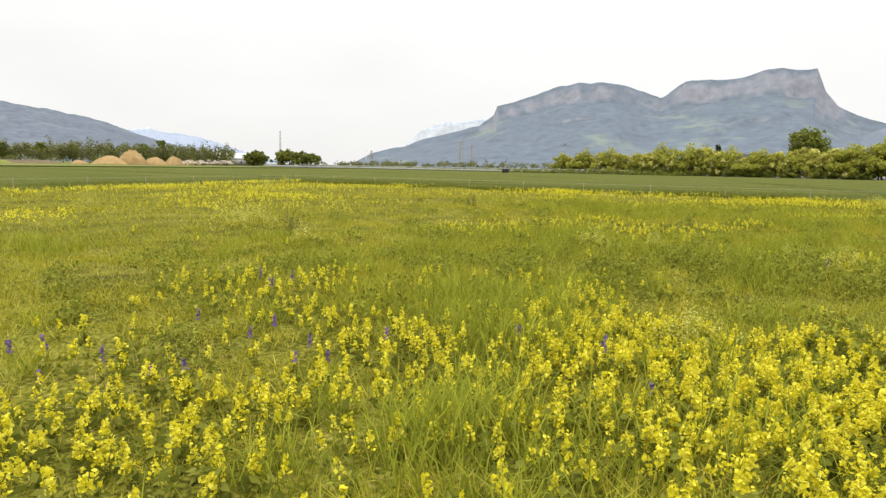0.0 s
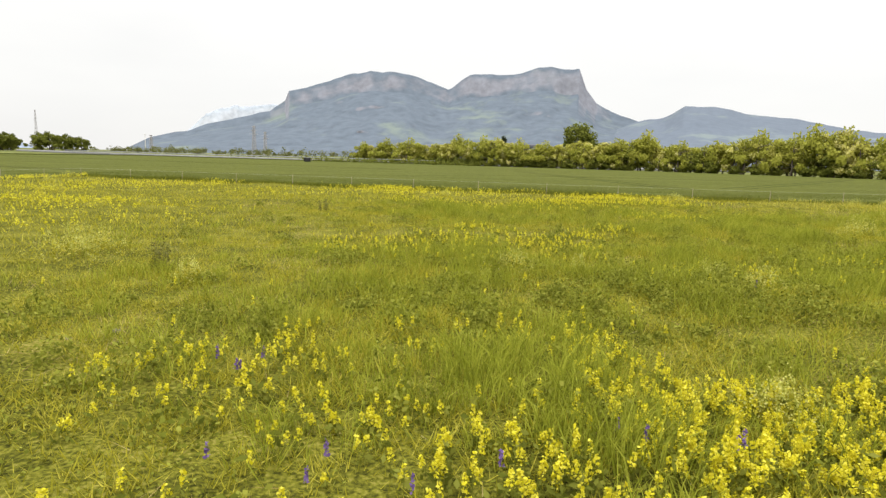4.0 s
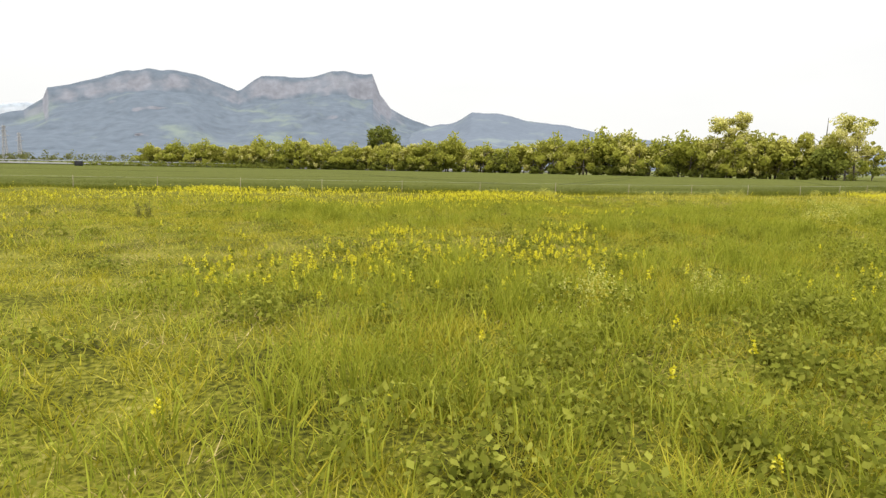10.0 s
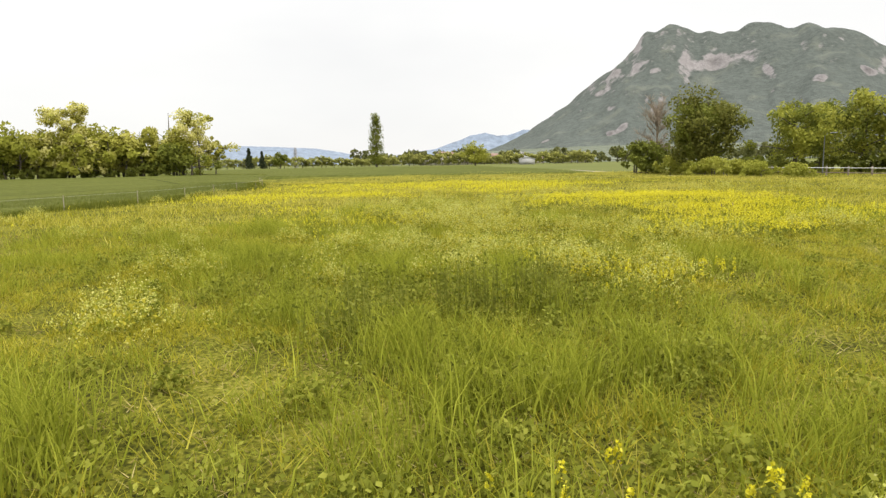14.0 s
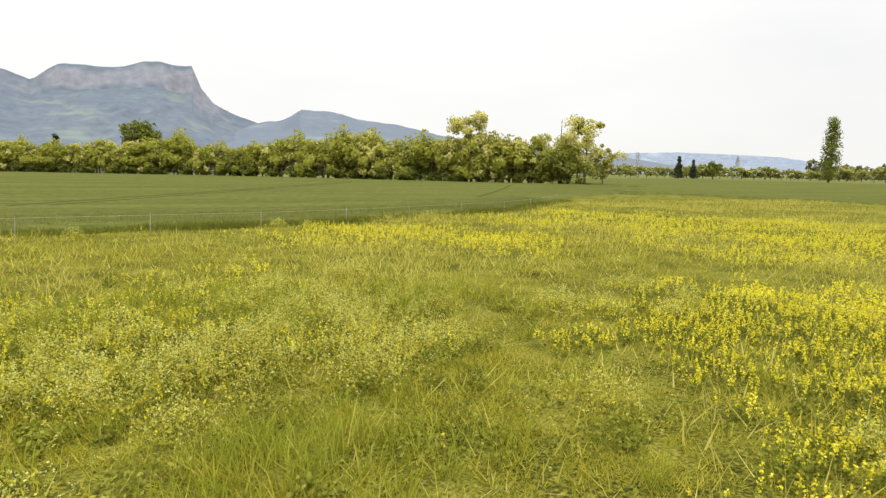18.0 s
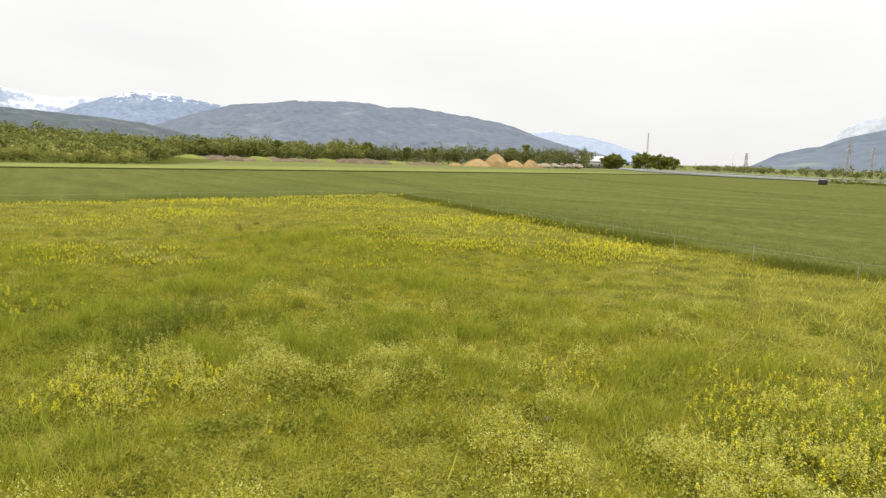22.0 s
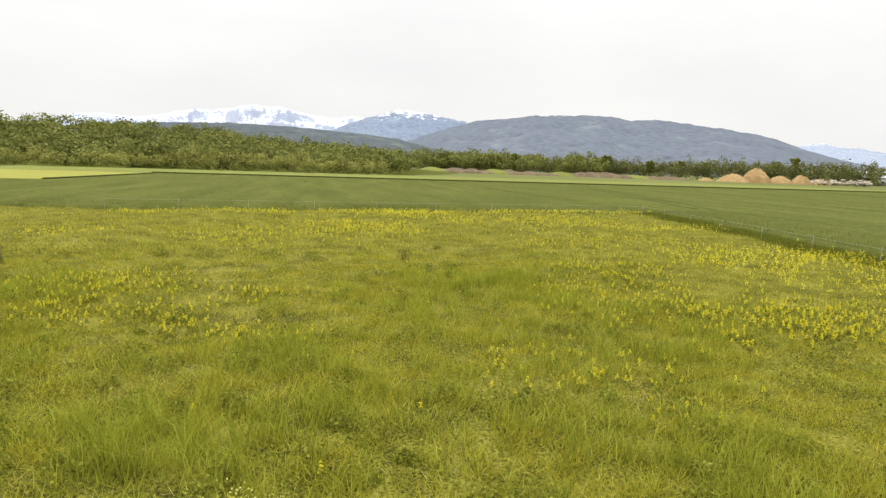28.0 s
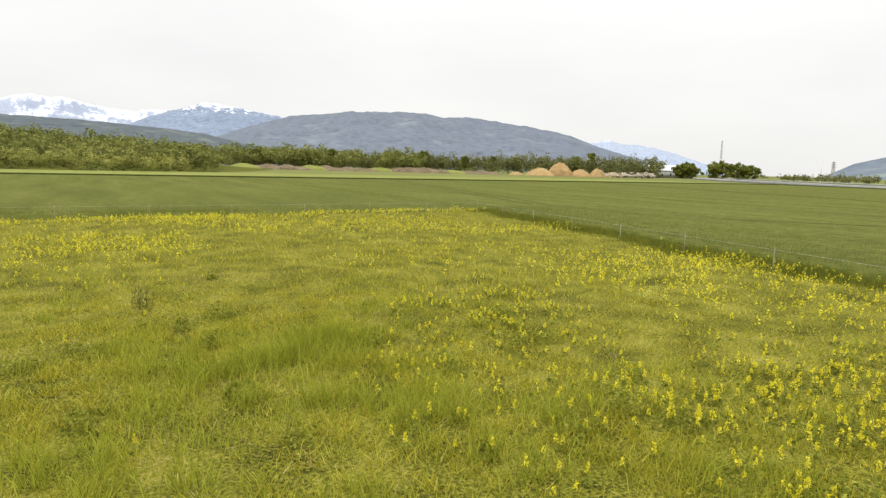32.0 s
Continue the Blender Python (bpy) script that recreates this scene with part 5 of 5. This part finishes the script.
for i, (a, d, s) in enumerate(((-40.7, 315, 1.0), (-40.0, 316, 1.1), (-39.6, 318, 0.9), (-38.0, 312, 1.15), (-37.3, 312, 1.2), (-36.6, 314, 1.1), (-35.9, 316, 1.0), (-35.2, 315, 0.95), (-42.8, 318, 0.6), (-44.2, 318, 0.55))):
    x, y = polar(a, d)
    (place if i else settle)(screen_tree, x, y, 0, s, a * 3)

mx, my = polar(-37.8, 420)
lattice_mast("radio_mast", mx, my, 22, 1.3, M_mast, "grey lattice radio mast above the trees")
for i, (a, d, h) in enumerate(((-22.4, 520, 24), (-21.2, 620, 23), (-30.0, 700, 18), (45.5, 480, 17), (53.0, 520, 16))):
    x, y = polar(a, d)
    lattice_mast("pylon", x, y, h, 3.0, M_mast, "grey lattice electricity pylon in the distance", ((0.72, 3.4), (0.84, 2.8), (0.95, 2.0)), "distant pylons")

pole = tagged(empty("field_pole", -292, 521), "single pale pole at the far side of the wheat", "pole")
v, f = tube([(0, 0, 0), (0, 0, 4.5), (0, 0, 8.6)], [0.16, 0.14, 0.10], 8)
link_mesh("shaft", v, f, M_pole, pole)
v, f = tube([(-0.7, 0, 8.2), (0.7, 0, 8.2)], [0.06, 0.06], 5)
link_mesh("cross_bar", v, f, M_pole, pole)
cab = tagged(empty("roadside_cabinet", -62, 205), "small dark cabinet at the edge of the wheat", "cabinet")
v, f = box(0, 0, 0, 2.0, 1.2, 1.7, 0.2)
link_mesh("body", v, f, M_black, cab)
v, f = box(0, 0, 1.7, 2.2, 1.4, 0.12, 0.2)
link_mesh("roof", v, f, M_steel, cab)
rail = tagged(empty("guard_rail"), "grey steel guard rail along the road", "guard rail")
rl = [(-240, 344), (-150, 279), (-80, 240), (-20, 226), (40, 244)]
for i in range(40):
    p, q = along(rl, i / 40), along(rl, (i + 1) / 40)
    v, f = tube([(p[0], p[1], 1.7), (q[0], q[1], 1.7)], [0.16, 0.16], 4)
    link_mesh("beam", v, f, M_steel, rail)
    v, f = tube([(p[0], p[1], 0.0), (p[0], p[1], 1.7)], [0.07, 0.07], 4)
    link_mesh("post", v, f, M_steel, rail)
bank_spots = []
for i in range(150):
    x, y = along([(-70, 226), (-20, 214), (20, 224), (44, 240)], (i + wr.rand()) / 150)
    bank_spots.append((x, y, 0))
woods("road_hedge", bank_spots, 67, 2.0, 60, M_leaf_dark, "low dark hedge along the road bank", 1.3, 0.14)

# the gravel works and all that stands round it lie well beyond the wheat
for ob in [o for o in scene.objects if o.parent is None]:
    kind_name = ob.name.split(".")[0]
    k = {"sand_heap": 1.8, "earth_bank": 1.8, "rubble": 1.8, "white_roofed_hall": 1.8, "screen_tree": 1.8, "tall_tree": 1.8, "tree_belt": 1.8, "belt_scrub": 1.8, "far_wood": 1.8, "radio_mast": 1.75}.get(kind_name, 1.0)
    if k > 1.0:
        ob.matrix_basis = Matrix.Translation((CENTRE[0], CENTRE[1], 0)) @ Matrix.Scale(k, 4) @ Matrix.Translation((-CENTRE[0], -CENTRE[1], 0)) @ ob.matrix_basis
bpy.data.objects["field_pole"].scale = (1.9, 1.9, 1.9)

# ---- electric fence at the meadow's edge ----
efence = tagged(empty("electric_fence"), "thin wire fence on slim stakes along the wheat", "fence")
ef = [(-36.4, 10), (-39.6, 56.2), (-20, 53), (0, 49.6), (18, 47.6), (35, 49.6), (54, 57.4), (64, 66)]
wire = []
for i in range(31):
    x, y = along(ef, i / 30)
    v, f = tube([(x, y, 0), (x + 0.02, y, 1.05)], [0.02, 0.016], 5)
    link_mesh("stake", v, f, M_wood, efence)
    wire.append((x, y, 0.95))
for z in (0.0,):
    v, f = tube([(a, b, c + z) for a, b, c in wire], [0.004] * len(wire), 4)
    link_mesh("wire", v, f, M_wire, efence)

# ---- meadow plants ----
gr = np.random.RandomState(101)
NEAR = [(0, 5, 7.5), (-5, 9, 9), (-2, 16, 9), (6, 18, 9), (20, 16, 10), (28, 20, 10), (22, 24, 10), (14, 26, 10), (6, 31, 10), (-4, 29, 8)]


def near_weight(x, y):
    w = np.zeros(len(x))
    for cx, cy, r in NEAR:
        w = np.maximum(w, np.clip(1.35 - np.hypot(x - cx, y - cy) / r, 0, 1))
    return w


def scatter(n, x0, x1, y0, y1):
    p = np.stack([gr.uniform(x0, x1, n), gr.uniform(y0, y1, n)], 1)
    return p[in_meadow(p[:, 0], p[:, 1] + 0.6)]


def tallness(p):
    """0 on grazed turf to 1 in the tall stands."""
    t = np.clip((fbm(p[:, 0], p[:, 1], 4.5, 55, 3) - 0.46) * 3.2, 0, 1)
    return np.maximum(t * 0.8, in_patches(p[:, 0], p[:, 1], TALL))


def worn(p):
    """1 on trodden and bare spots."""
    return np.maximum(np.clip((fbm(p[:, 0], p[:, 1], 2.2, 83, 3) - 0.565) * 7, 0, 1), in_patches(p[:, 0], p[:, 1], TRODDEN))


# fine turf and tall grass where the walk comes close
p = scatter(3000000, -24, 50, -2, 48)
w = near_weight(p[:, 0], p[:, 1])
p = p[gr.rand(len(p)) < 0.02 + 0.98 * w]
tl, wn_ = tallness(p), worn(p)
clump = fbm(p[:, 0], p[:, 1], 0.34, 17, 2)
keep = (gr.rand(len(p)) > wn_ * 0.75) & (gr.rand(len(p)) < np.clip((clump - 0.30) * 3.0, 0.12, 1))
lift = 0.55 + 1.0 * clump[keep]
p, tl = p[keep], tl[keep]
zz = meadow_z(p[:, 0], p[:, 1]) + 0.03
stand = fbm(p[:, 0], p[:, 1], 1.3, 63, 2)
is_tall = gr.rand(len(p)) < tl * np.clip((stand - 0.36) * 3.0, 0.08, 0.9)
short = ~is_tall
n_s = short.sum()
V, F = slivers(p[short], (0.06 + 0.12 * gr.rand(n_s)) * (1 + 0.9 * tl[short]) * lift[short], 0.010 + 0.012 * gr.rand(n_s), 0.8, gr, zz[short])
tagged(link_mesh("turf_grass", V, F, M_grass), "short yellow-green meadow grass", "grass", kind="stuff")
n_t = is_tall.sum()
V, F = blades(p[is_tall], (0.16 + 0.24 * gr.rand(n_t) + 0.34 * np.clip(stand[is_tall] - 0.4, 0, 1)) * (0.55 + 0.75 * tl[is_tall]) * lift[is_tall], 0.008 + 0.009 * gr.rand(n_t), np.full(n_t, 0.55), gr, zz[is_tall])
tagged(link_mesh("tall_grass", V, F, M_tall), "tall uncut green grass in uneven stands", "grass", kind="stuff")

# tussocks
c = scatter(9000, -24, 50, -2, 48)
c = c[gr.rand(len(c)) < near_weight(c[:, 0], c[:, 1]) * (0.25 + 0.75 * tallness(c))]
c = c[:2300]
per = 40
p = np.repeat(c, per, 0) + gr.normal(size=(len(c) * per, 2)) * np.repeat(0.07 + 0.15 * gr.rand(len(c)), per)[:, None]
hh = np.repeat(0.18 + 0.36 * gr.rand(len(c)), per) * (0.6 + 0.5 * gr.rand(len(p)))
V, F = blades(p, hh, np.full(len(p), 0.010), np.full(len(p), 0.75), gr, meadow_z(p[:, 0], p[:, 1]) + 0.02)
tagged(link_mesh("grass_tussocks", V, F, M_tall), "green grass tussocks standing above the turf", "grass", kind="stuff")

# straw and dead blades on the worn spots
p = scatter(170000, -24, 50, -2, 48)
p = p[(gr.rand(len(p)) < worn(p) * 0.9 + 0.05) & (near_weight(p[:, 0], p[:, 1]) > 0.02)]
V, F = slivers(p, 0.07 + 0.10 * gr.rand(len(p)), np.full(len(p), 0.011), 1.6, gr, meadow_z(p[:, 0], p[:, 1]) + 0.06)
tagged(link_mesh("dry_grass", V, F, M_straw), "dry straw-coloured grass on trodden spots", "grass", kind="stuff")

# coarser tufts over the rest of the meadow
p = scatter(620000, -41, 120, -40, 70)
d_mid = np.hypot(p[:, 0] - 12, p[:, 1] - 22)
p = p[(gr.rand(len(p)) < np.clip(1.25 - d_mid / 75, 0.22, 1)) & (near_weight(p[:, 0], p[:, 1]) < 0.35 * gr.rand(len(p)))]
tl = tallness(p)
V, F = slivers(p, 0.10 + 0.12 * gr.rand(len(p)) + 0.26 * tl * gr.rand(len(p)), 0.022 + 0.02 * gr.rand(len(p)), 0.7, gr, meadow_z(p[:, 0], p[:, 1]) + 0.03)
tagged(link_mesh("meadow_tufts", V, F, M_grass), "loose tufts of meadow grass", "grass", kind="stuff")

# pale flowering grass over the eastern meadow
p = scatter(190000, 14, 118, -6, 66)
k = np.clip((fbm(p[:, 0], p[:, 1], 7.0, 29, 3) - 0.40) * 3.0, 0.05, 1) * np.clip((p[:, 0] - 14) / 16, 0.15, 1)
p = p[gr.rand(len(p)) < k * 0.8]
V, F = slivers(p, 0.26 + 0.22 * gr.rand(len(p)), 0.018 + 0.018 * gr.rand(len(p)), 0.6, gr, meadow_z(p[:, 0], p[:, 1]) + 0.05)
tagged(link_mesh("flowering_grass", V, F, M_plume), "pale green grass in flower", "grass", kind="stuff")

# dark margin along the wheat
n = 110000
t_ = gr.rand(n)
side = gr.rand(n) < 0.68
ex = np.where(side, -40 + 108 * t_, 0)
mx_ = np.where(side, ex, west_x(-45 + 102 * t_) - 0.6 + gr.normal(size=n) * 0.5)
my_ = np.where(side, edge_y(ex) - 0.9 + gr.normal(size=n) * 0.8, -45 + 102 * t_)
pm = np.stack([mx_, my_], 1)
V, F = slivers(pm, 0.34 + 0.42 * gr.rand(n) * fbm(pm[:, 0], pm[:, 1], 5, 91, 2) * 1.6, 0.03 + 0.03 * gr.rand(n), 0.7, gr, np.zeros(n))
tagged(link_mesh("margin_grass", V, F, M_margin), "rank dark grass along the edge of the wheat", "grass", kind="stuff")

# the wheat's front rows
n = 55000
ex = gr.uniform(-42, 66, n)
pw = np.stack([ex, edge_y(ex) + 0.2 + np.abs(gr.normal(size=n)) * 5.0], 1)
V, F = slivers(pw, 0.44 + 0.14 * gr.rand(n), 0.03 + 0.02 * gr.rand(n), 0.25, gr, np.full(n, 0.05))
n2 = 30000
wy = gr.uniform(-45, 57, n2)
pw2 = np.stack([west_x(wy) - 0.3 - np.abs(gr.normal(size=n2)) * 5.0, wy], 1)
V2, F2 = slivers(pw2, 0.44 + 0.14 * gr.rand(n2), 0.03 + 0.02 * gr.rand(n2), 0.25, gr, np.full(n2, 0.05))
tagged(link_mesh("wheat_rows", np.concatenate([V, V2]), np.concatenate([F, F2 + len(V)]), M_wheat_blade), "upright green wheat leaves at the field's edge", "wheat", kind="stuff")

# yellow flower spikes in patches, thinner between


def patch_points(patches, near_per_m2, far_per_m2, most, sparse, rich=1.0):
    """Points drawn patch by patch, ragged at the borders, and a thin scatter between."""
    out = [scatter(sparse, -41, 70, -2, 54)]
    for px, py, rx, ry, ang, dens in patches:
        rx, ry = max(rx, 0.35), max(ry, 0.35)
        close = near_weight(np.array([px]), np.array([py]))[0] > 0.05
        n = int(min(most * (rich if px > 20 and dens > 0.4 else 1.0), 4 * 1.7 * rx * ry * (dens ** 1.5 * near_per_m2 if close else dens * far_per_m2)))
        u, v = gr.uniform(-1.35, 1.35, n) * rx, gr.uniform(-1.35, 1.35, n) * ry
        a = radians(ang)
        x, y = px + u * math.cos(a) + v * math.sin(a), py - u * math.sin(a) + v * math.cos(a)
        k = np.clip(1.6 - (u / rx) ** 2 - (v / ry) ** 2 - (fbm(x, y, 0.9 if close else 2.5, 71, 3) - 0.5) * 3.2, 0, 1)
        q = np.stack([x, y], 1)[gr.rand(n) < k]
        out.append(q[in_meadow(q[:, 0], q[:, 1] + 0.8)])
    return np.concatenate(out)


p = patch_points(YELLOW, 68, 10, 2900, 450, 3.2)
# several stems rise from one root
cell = np.floor(p / 0.30)
root_xy = (cell + 0.5 + 0.42 * np.stack([np.sin(cell[:, 0] * 12.9 + cell[:, 1] * 78.2), np.sin(cell[:, 0] * 39.3 + cell[:, 1] * 11.1)], 1)) * 0.30
p = np.where(((near_weight(p[:, 0], p[:, 1]) > 0.05) & (p[:, 0] < 19.5))[:, None], root_xy + (p - root_xy) * 0.50, p)
zz = meadow_z(p[:, 0], p[:, 1]) + 0.03
hs = (0.20 + 0.16 * gr.rand(len(p))) * (0.75 + 0.5 * fbm(p[:, 0], p[:, 1], 1.0, 44, 2))
nw = near_weight(p[:, 0], p[:, 1]) > 0.05
pn, pf = p[nw], p[~nw]
near_plant = pn[:, 0] < 19.5
V, F = spikes(pn[near_plant], hs[nw][near_plant], gr, 0.022, 30, 0.42, 0.029, zz[nw][near_plant])
V2, F2 = spikes(pn[~near_plant], hs[nw][~near_plant] + 0.05, gr, 0.025, 12, 0.45, 0.029, zz[nw][~near_plant])
V, F = np.concatenate([V, V2]), np.concatenate([F, F2 + len(V)])
tagged(link_mesh("yellow_flowers", V, F, M_yellow), "upright spikes of bright yellow meadow flowers", "flowers", kind="stuff")
V, F = spikes(pf, hs[~nw] + 0.08, gr, 0.040, 8, 0.5, 0.05, zz[~nw])
tagged(link_mesh("yellow_flower_drifts", V, F, M_yellow), "drifts of yellow flowers across the meadow", "flowers", kind="stuff")
V, F = blades(pn, hs[nw] * 0.9, np.full(len(pn), 0.008), np.full(len(pn), 0.10), gr, zz[nw])
leafc = np.repeat(pn, 7, 0) + gr.normal(size=(len(pn) * 7, 2)) * 0.042
leafz = np.repeat(zz[nw], 7) + np.repeat(hs[nw], 7) * gr.uniform(0.05, 0.72, len(pn) * 7)
V2, F2 = leaf_quads(np.concatenate([leafc, leafz[:, None]], 1), 0.042, gr, 0.2, 2.0)
k = np.concatenate([F2[:, [0, 1, 2]], F2[:, [0, 2, 3]]]) + len(V)
tagged(link_mesh("flower_stems", np.concatenate([V, V2]), np.concatenate([F, k]), M_weed), "leafy green stems of the yellow flowers", "flowers", kind="stuff")

# cream flowering herbs in foaming mounds
mound = patch_points(CREAM, 1.05, 0.4, 36, 30)
reach = 0.28 + 0.52 * gr.rand(len(mound))
per = 54
off = gr.normal(size=(len(mound) * per, 2)) * 0.62
p = np.repeat(mound, per, 0) + off * np.repeat(reach, per)[:, None]
dome = np.exp(-(off ** 2).sum(1) * 0.9)
zz = meadow_z(p[:, 0], p[:, 1]) + 0.03
hs = 0.14 + np.repeat(0.24 + 0.62 * reach, per) * dome * (0.75 + 0.4 * gr.rand(len(p)))
V, F = spikes(p, hs, gr, 0.019, 13, 0.55, 0.06, zz)
tagged(link_mesh("cream_flowers", V, F, M_cream), "foaming mounds of tiny cream flowers", "flowers", kind="stuff")
c10 = np.repeat(p, 6, 0) + gr.normal(size=(len(p) * 6, 2)) * 0.06
V, F = leaf_quads(np.concatenate([c10, (np.repeat(zz, 6) + np.repeat(hs, 6) * gr.uniform(0.05, 0.8, len(p) * 6))[:, None]], 1), 0.03, gr, 0.2, 2.2)
tagged(link_mesh("cream_flower_leaves", V, F, M_grass), "fine leaves under the cream flowers", "flowers", kind="stuff")

# broad-leaved herbs and brambles in low mounds
HERBS = [(-1.5, 11.8, 2.6, 1.8, 20, 1.0), (-3.7, 12.1, 1.4, 1.2, 0, 1.0), (-0.7, 10.3, 2.0, 1.6, 10, 0.8), (1.6, 13.5, 2.6, 2.2, 20, 0.9), (3.1, 14.5, 2.0, 2.0, 30, 0.8), (7.3, 17.5, 3.0, 2.4, 0, 1.0), (9.2, 15.1, 2.4, 2.0, 0, 0.9),
         (12.5, 19.0, 3.0, 2.4, 0, 0.8), (14.7, 22.5, 2.2, 2.0, 0, 0.8), (2.2, 6.0, 2.0, 2.0, 0, 0.6), (-6.0, 9.9, 1.0, 0.8, 0, 0.7), (27.2, 27.1, 4.0, 2.5, 0, 0.5), (19.1, 22.6, 3.0, 3.0, 0, 0.5)]
p = scatter(900000, -18, 40, 0, 42)
dens = np.maximum(in_patches(p[:, 0], p[:, 1], HERBS), near_weight(p[:, 0], p[:, 1]) * np.clip((fbm(p[:, 0], p[:, 1], 1.6, 37, 3) - 0.42) * 2.2, 0.05, 0.7))
p = p[gr.rand(len(p)) < dens * 0.75]
zz = meadow_z(p[:, 0], p[:, 1]) + 0.04 + 0.30 * gr.rand(len(p)) * fbm(p[:, 0], p[:, 1], 0.9, 12, 2)
V, F = leaf_quads(np.concatenate([p, zz[:, None]], 1), 0.031, gr, 0.5, 1.4)
tagged(link_mesh("broad_leaved_herbs", V, F, M_herb), "low mounds of broad-leaved green herbs and brambles", "herbs", kind="stuff")

# bushy herb mounds that stand above the grass
hm = scatter(11000, -16, 40, 3, 42)
hm = hm[gr.rand(len(hm)) < near_weight(hm[:, 0], hm[:, 1]) * (0.06 + 0.5 * in_patches(hm[:, 0], hm[:, 1], HERBS) + 0.25 * in_patches(hm[:, 0], hm[:, 1], TALL))]
hm = hm[:1250]
hr, hh_ = 0.18 + 0.46 * gr.rand(len(hm)) ** 1.4, 0.16 + 0.34 * gr.rand(len(hm)) ** 1.3
per = 200
u = gr.normal(size=(len(hm) * per, 3))
u[:, 2] = np.abs(u[:, 2])
u /= np.linalg.norm(u, axis=1)[:, None]
lump = 0.62 + 0.75 * fbm(np.repeat(hm[:, 0], per) + u[:, 0] * 0.6, np.repeat(hm[:, 1], per) + u[:, 1] * 0.6, 0.3, 19, 2)
c = u * np.stack([np.repeat(hr, per), np.repeat(hr, per), np.repeat(hh_, per)], 1) * (lump * (0.6 + 0.4 * gr.rand(len(u))))[:, None]
c[:, :2] += np.repeat(hm, per, 0)
c[:, 2] += meadow_z(c[:, 0], c[:, 1]) + 0.05
V, F = leaf_quads(c, 0.037, gr, stretch=1.6, facing=u, loose=0.9)
tagged(link_mesh("herb_mounds", V, F, M_herb), "bushy mounds of leafy green herbs above the grass", "herbs", kind="stuff")

# purple flower spikes
p = scatter(9000, -10, 6, 2, 16)
p = p[gr.rand(len(p)) < in_patches(p[:, 0], p[:, 1], [(-3.2, 4.8, 1.8, 1.2, -30, 0.05), (-5.0, 7.5, 0.5, 0.4, 0, 0.25), (-1.1, 5.7, 1.5, 1.0, 0, 0.03)])]
more = np.array([(34.2, 17.2), (34.5, 17.5), (33.9, 17.4), (34.4, 17.0), (2.5, 13.3)])
p = np.concatenate([p, more])
zz = meadow_z(p[:, 0], p[:, 1]) + 0.03
hs = 0.26 + 0.14 * gr.rand(len(p))
V, F = spikes(p, hs, gr, 0.024, 26, 0.4, 0.018, zz)
tagged(link_mesh("purple_flowers", V, F, M_purple), "scattered spikes of violet-purple flowers", "flowers", kind="stuff")

# tall dark weeds


def stalk_weed(name, x, y, height, spread, stems, mat, seed, label):
    r = np.random.RandomState(seed)
    root = empty(name, x, y, float(meadow_z(np.array([x]), np.array([y]))[0]))
    wood, leaves = [], []
    for i in range(stems):
        a, d = r.uniform(0, 6.28), spread * math.sqrt(r.rand())
        b = np.array((math.cos(a) * d, math.sin(a) * d, 0))
        h = height * r.uniform(0.6, 1.0)
        e = b + np.array((r.normal() * 0.06, r.normal() * 0.06, h))
        wood.append(tube([b, (b + e) / 2 + (0.01, 0, 0), e], [0.008, 0.006, 0.003], 4))
        m = 16
        k = r.rand(m, 1)
        leaves.append(b + (e - b) * k + r.normal(size=(m, 3)) * (0.035, 0.035, 0.02))
    v, f = joined(wood)
    tagged(link_mesh("stalk", v, f, M_tall if mat is M_cream else mat, root), kind="stuff")
    fine = mat is M_cream
    spots_ = np.concatenate(leaves)
    if fine:
        spots_ = np.repeat(spots_[spots_[:, 2] > 0.45 * height], 4, 0)
        spots_ = spots_ + r.normal(size=spots_.shape) * 0.018
    v, f = leaf_quads(spots_, 0.016 if fine else 0.034, r, 0.1, 1.3 if fine else 1.8)
    tagged(link_mesh("leaves", v, f, mat, root), kind="stuff")
    return tagged(root, label, "weed")


stalk_weed("dock_plant", -9.29, 13.90, 0.85, 0.30, 16, M_darkweed, 1, "dark brownish dock plant standing in the meadow")
stalk_weed("dock_plant", -9.85, 28.67, 0.70, 0.28, 12, M_darkweed, 2, "dark brownish dock plant in the western meadow")
for i, (x, y, h) in enumerate(((12.5, 20.5, 1.15), (13.7, 19.8, 1.25), (12.3, 20.5, 1.2), (10.9, 21.5, 1.0), (11.9, 21.7, 1.1), (13.2, 19.7, 1.2))):
    stalk_weed("tall_weed", x, y, h * 0.85, 0.5, 24, M_weed, 10 + i, "tall dark green weed stand in the middle of the meadow")
for i, (x, y) in enumerate(((-0.5, 14.8), (2.1, 14.5), (8.6, 16.6), (18.3, 33.2), (-11.6, 14.5))):
    stalk_weed("pale_seeding_weed", x, y, 0.6, 0.22, 14, M_cream, 30 + i, "pale cream-flowered weed rising above the grass")

# a few stones on the bare spots
for i, (x, y, s) in enumerate(((-8.0, 12.9, 0.06), (-7.6, 9.3, 0.06), (-7.9, 8.7, 0.05), (21.5, 25.6, 0.08))):
    bm = bmesh.new()
    bmesh.ops.create_icosphere(bm, subdivisions=2, radius=s)
    for vv in bm.verts:
        vv.co *= 1 + 0.25 * (noise.noise(vv.co * 9 + Vector((i, 0, 0))))
        vv.co.z *= 0.55
    me = bpy.data.meshes.new("stone")
    bm.to_mesh(me)
    bm.free()
    me.materials.append(M_stone)
    st = new("stone", me)
    st.location = (x, y, float(meadow_z(np.array([x]), np.array([y]))[0]) + 0.06 + s * 0.3)
    tagged(st, "small pale stone in the worn turf", "stone", "meadow stones")
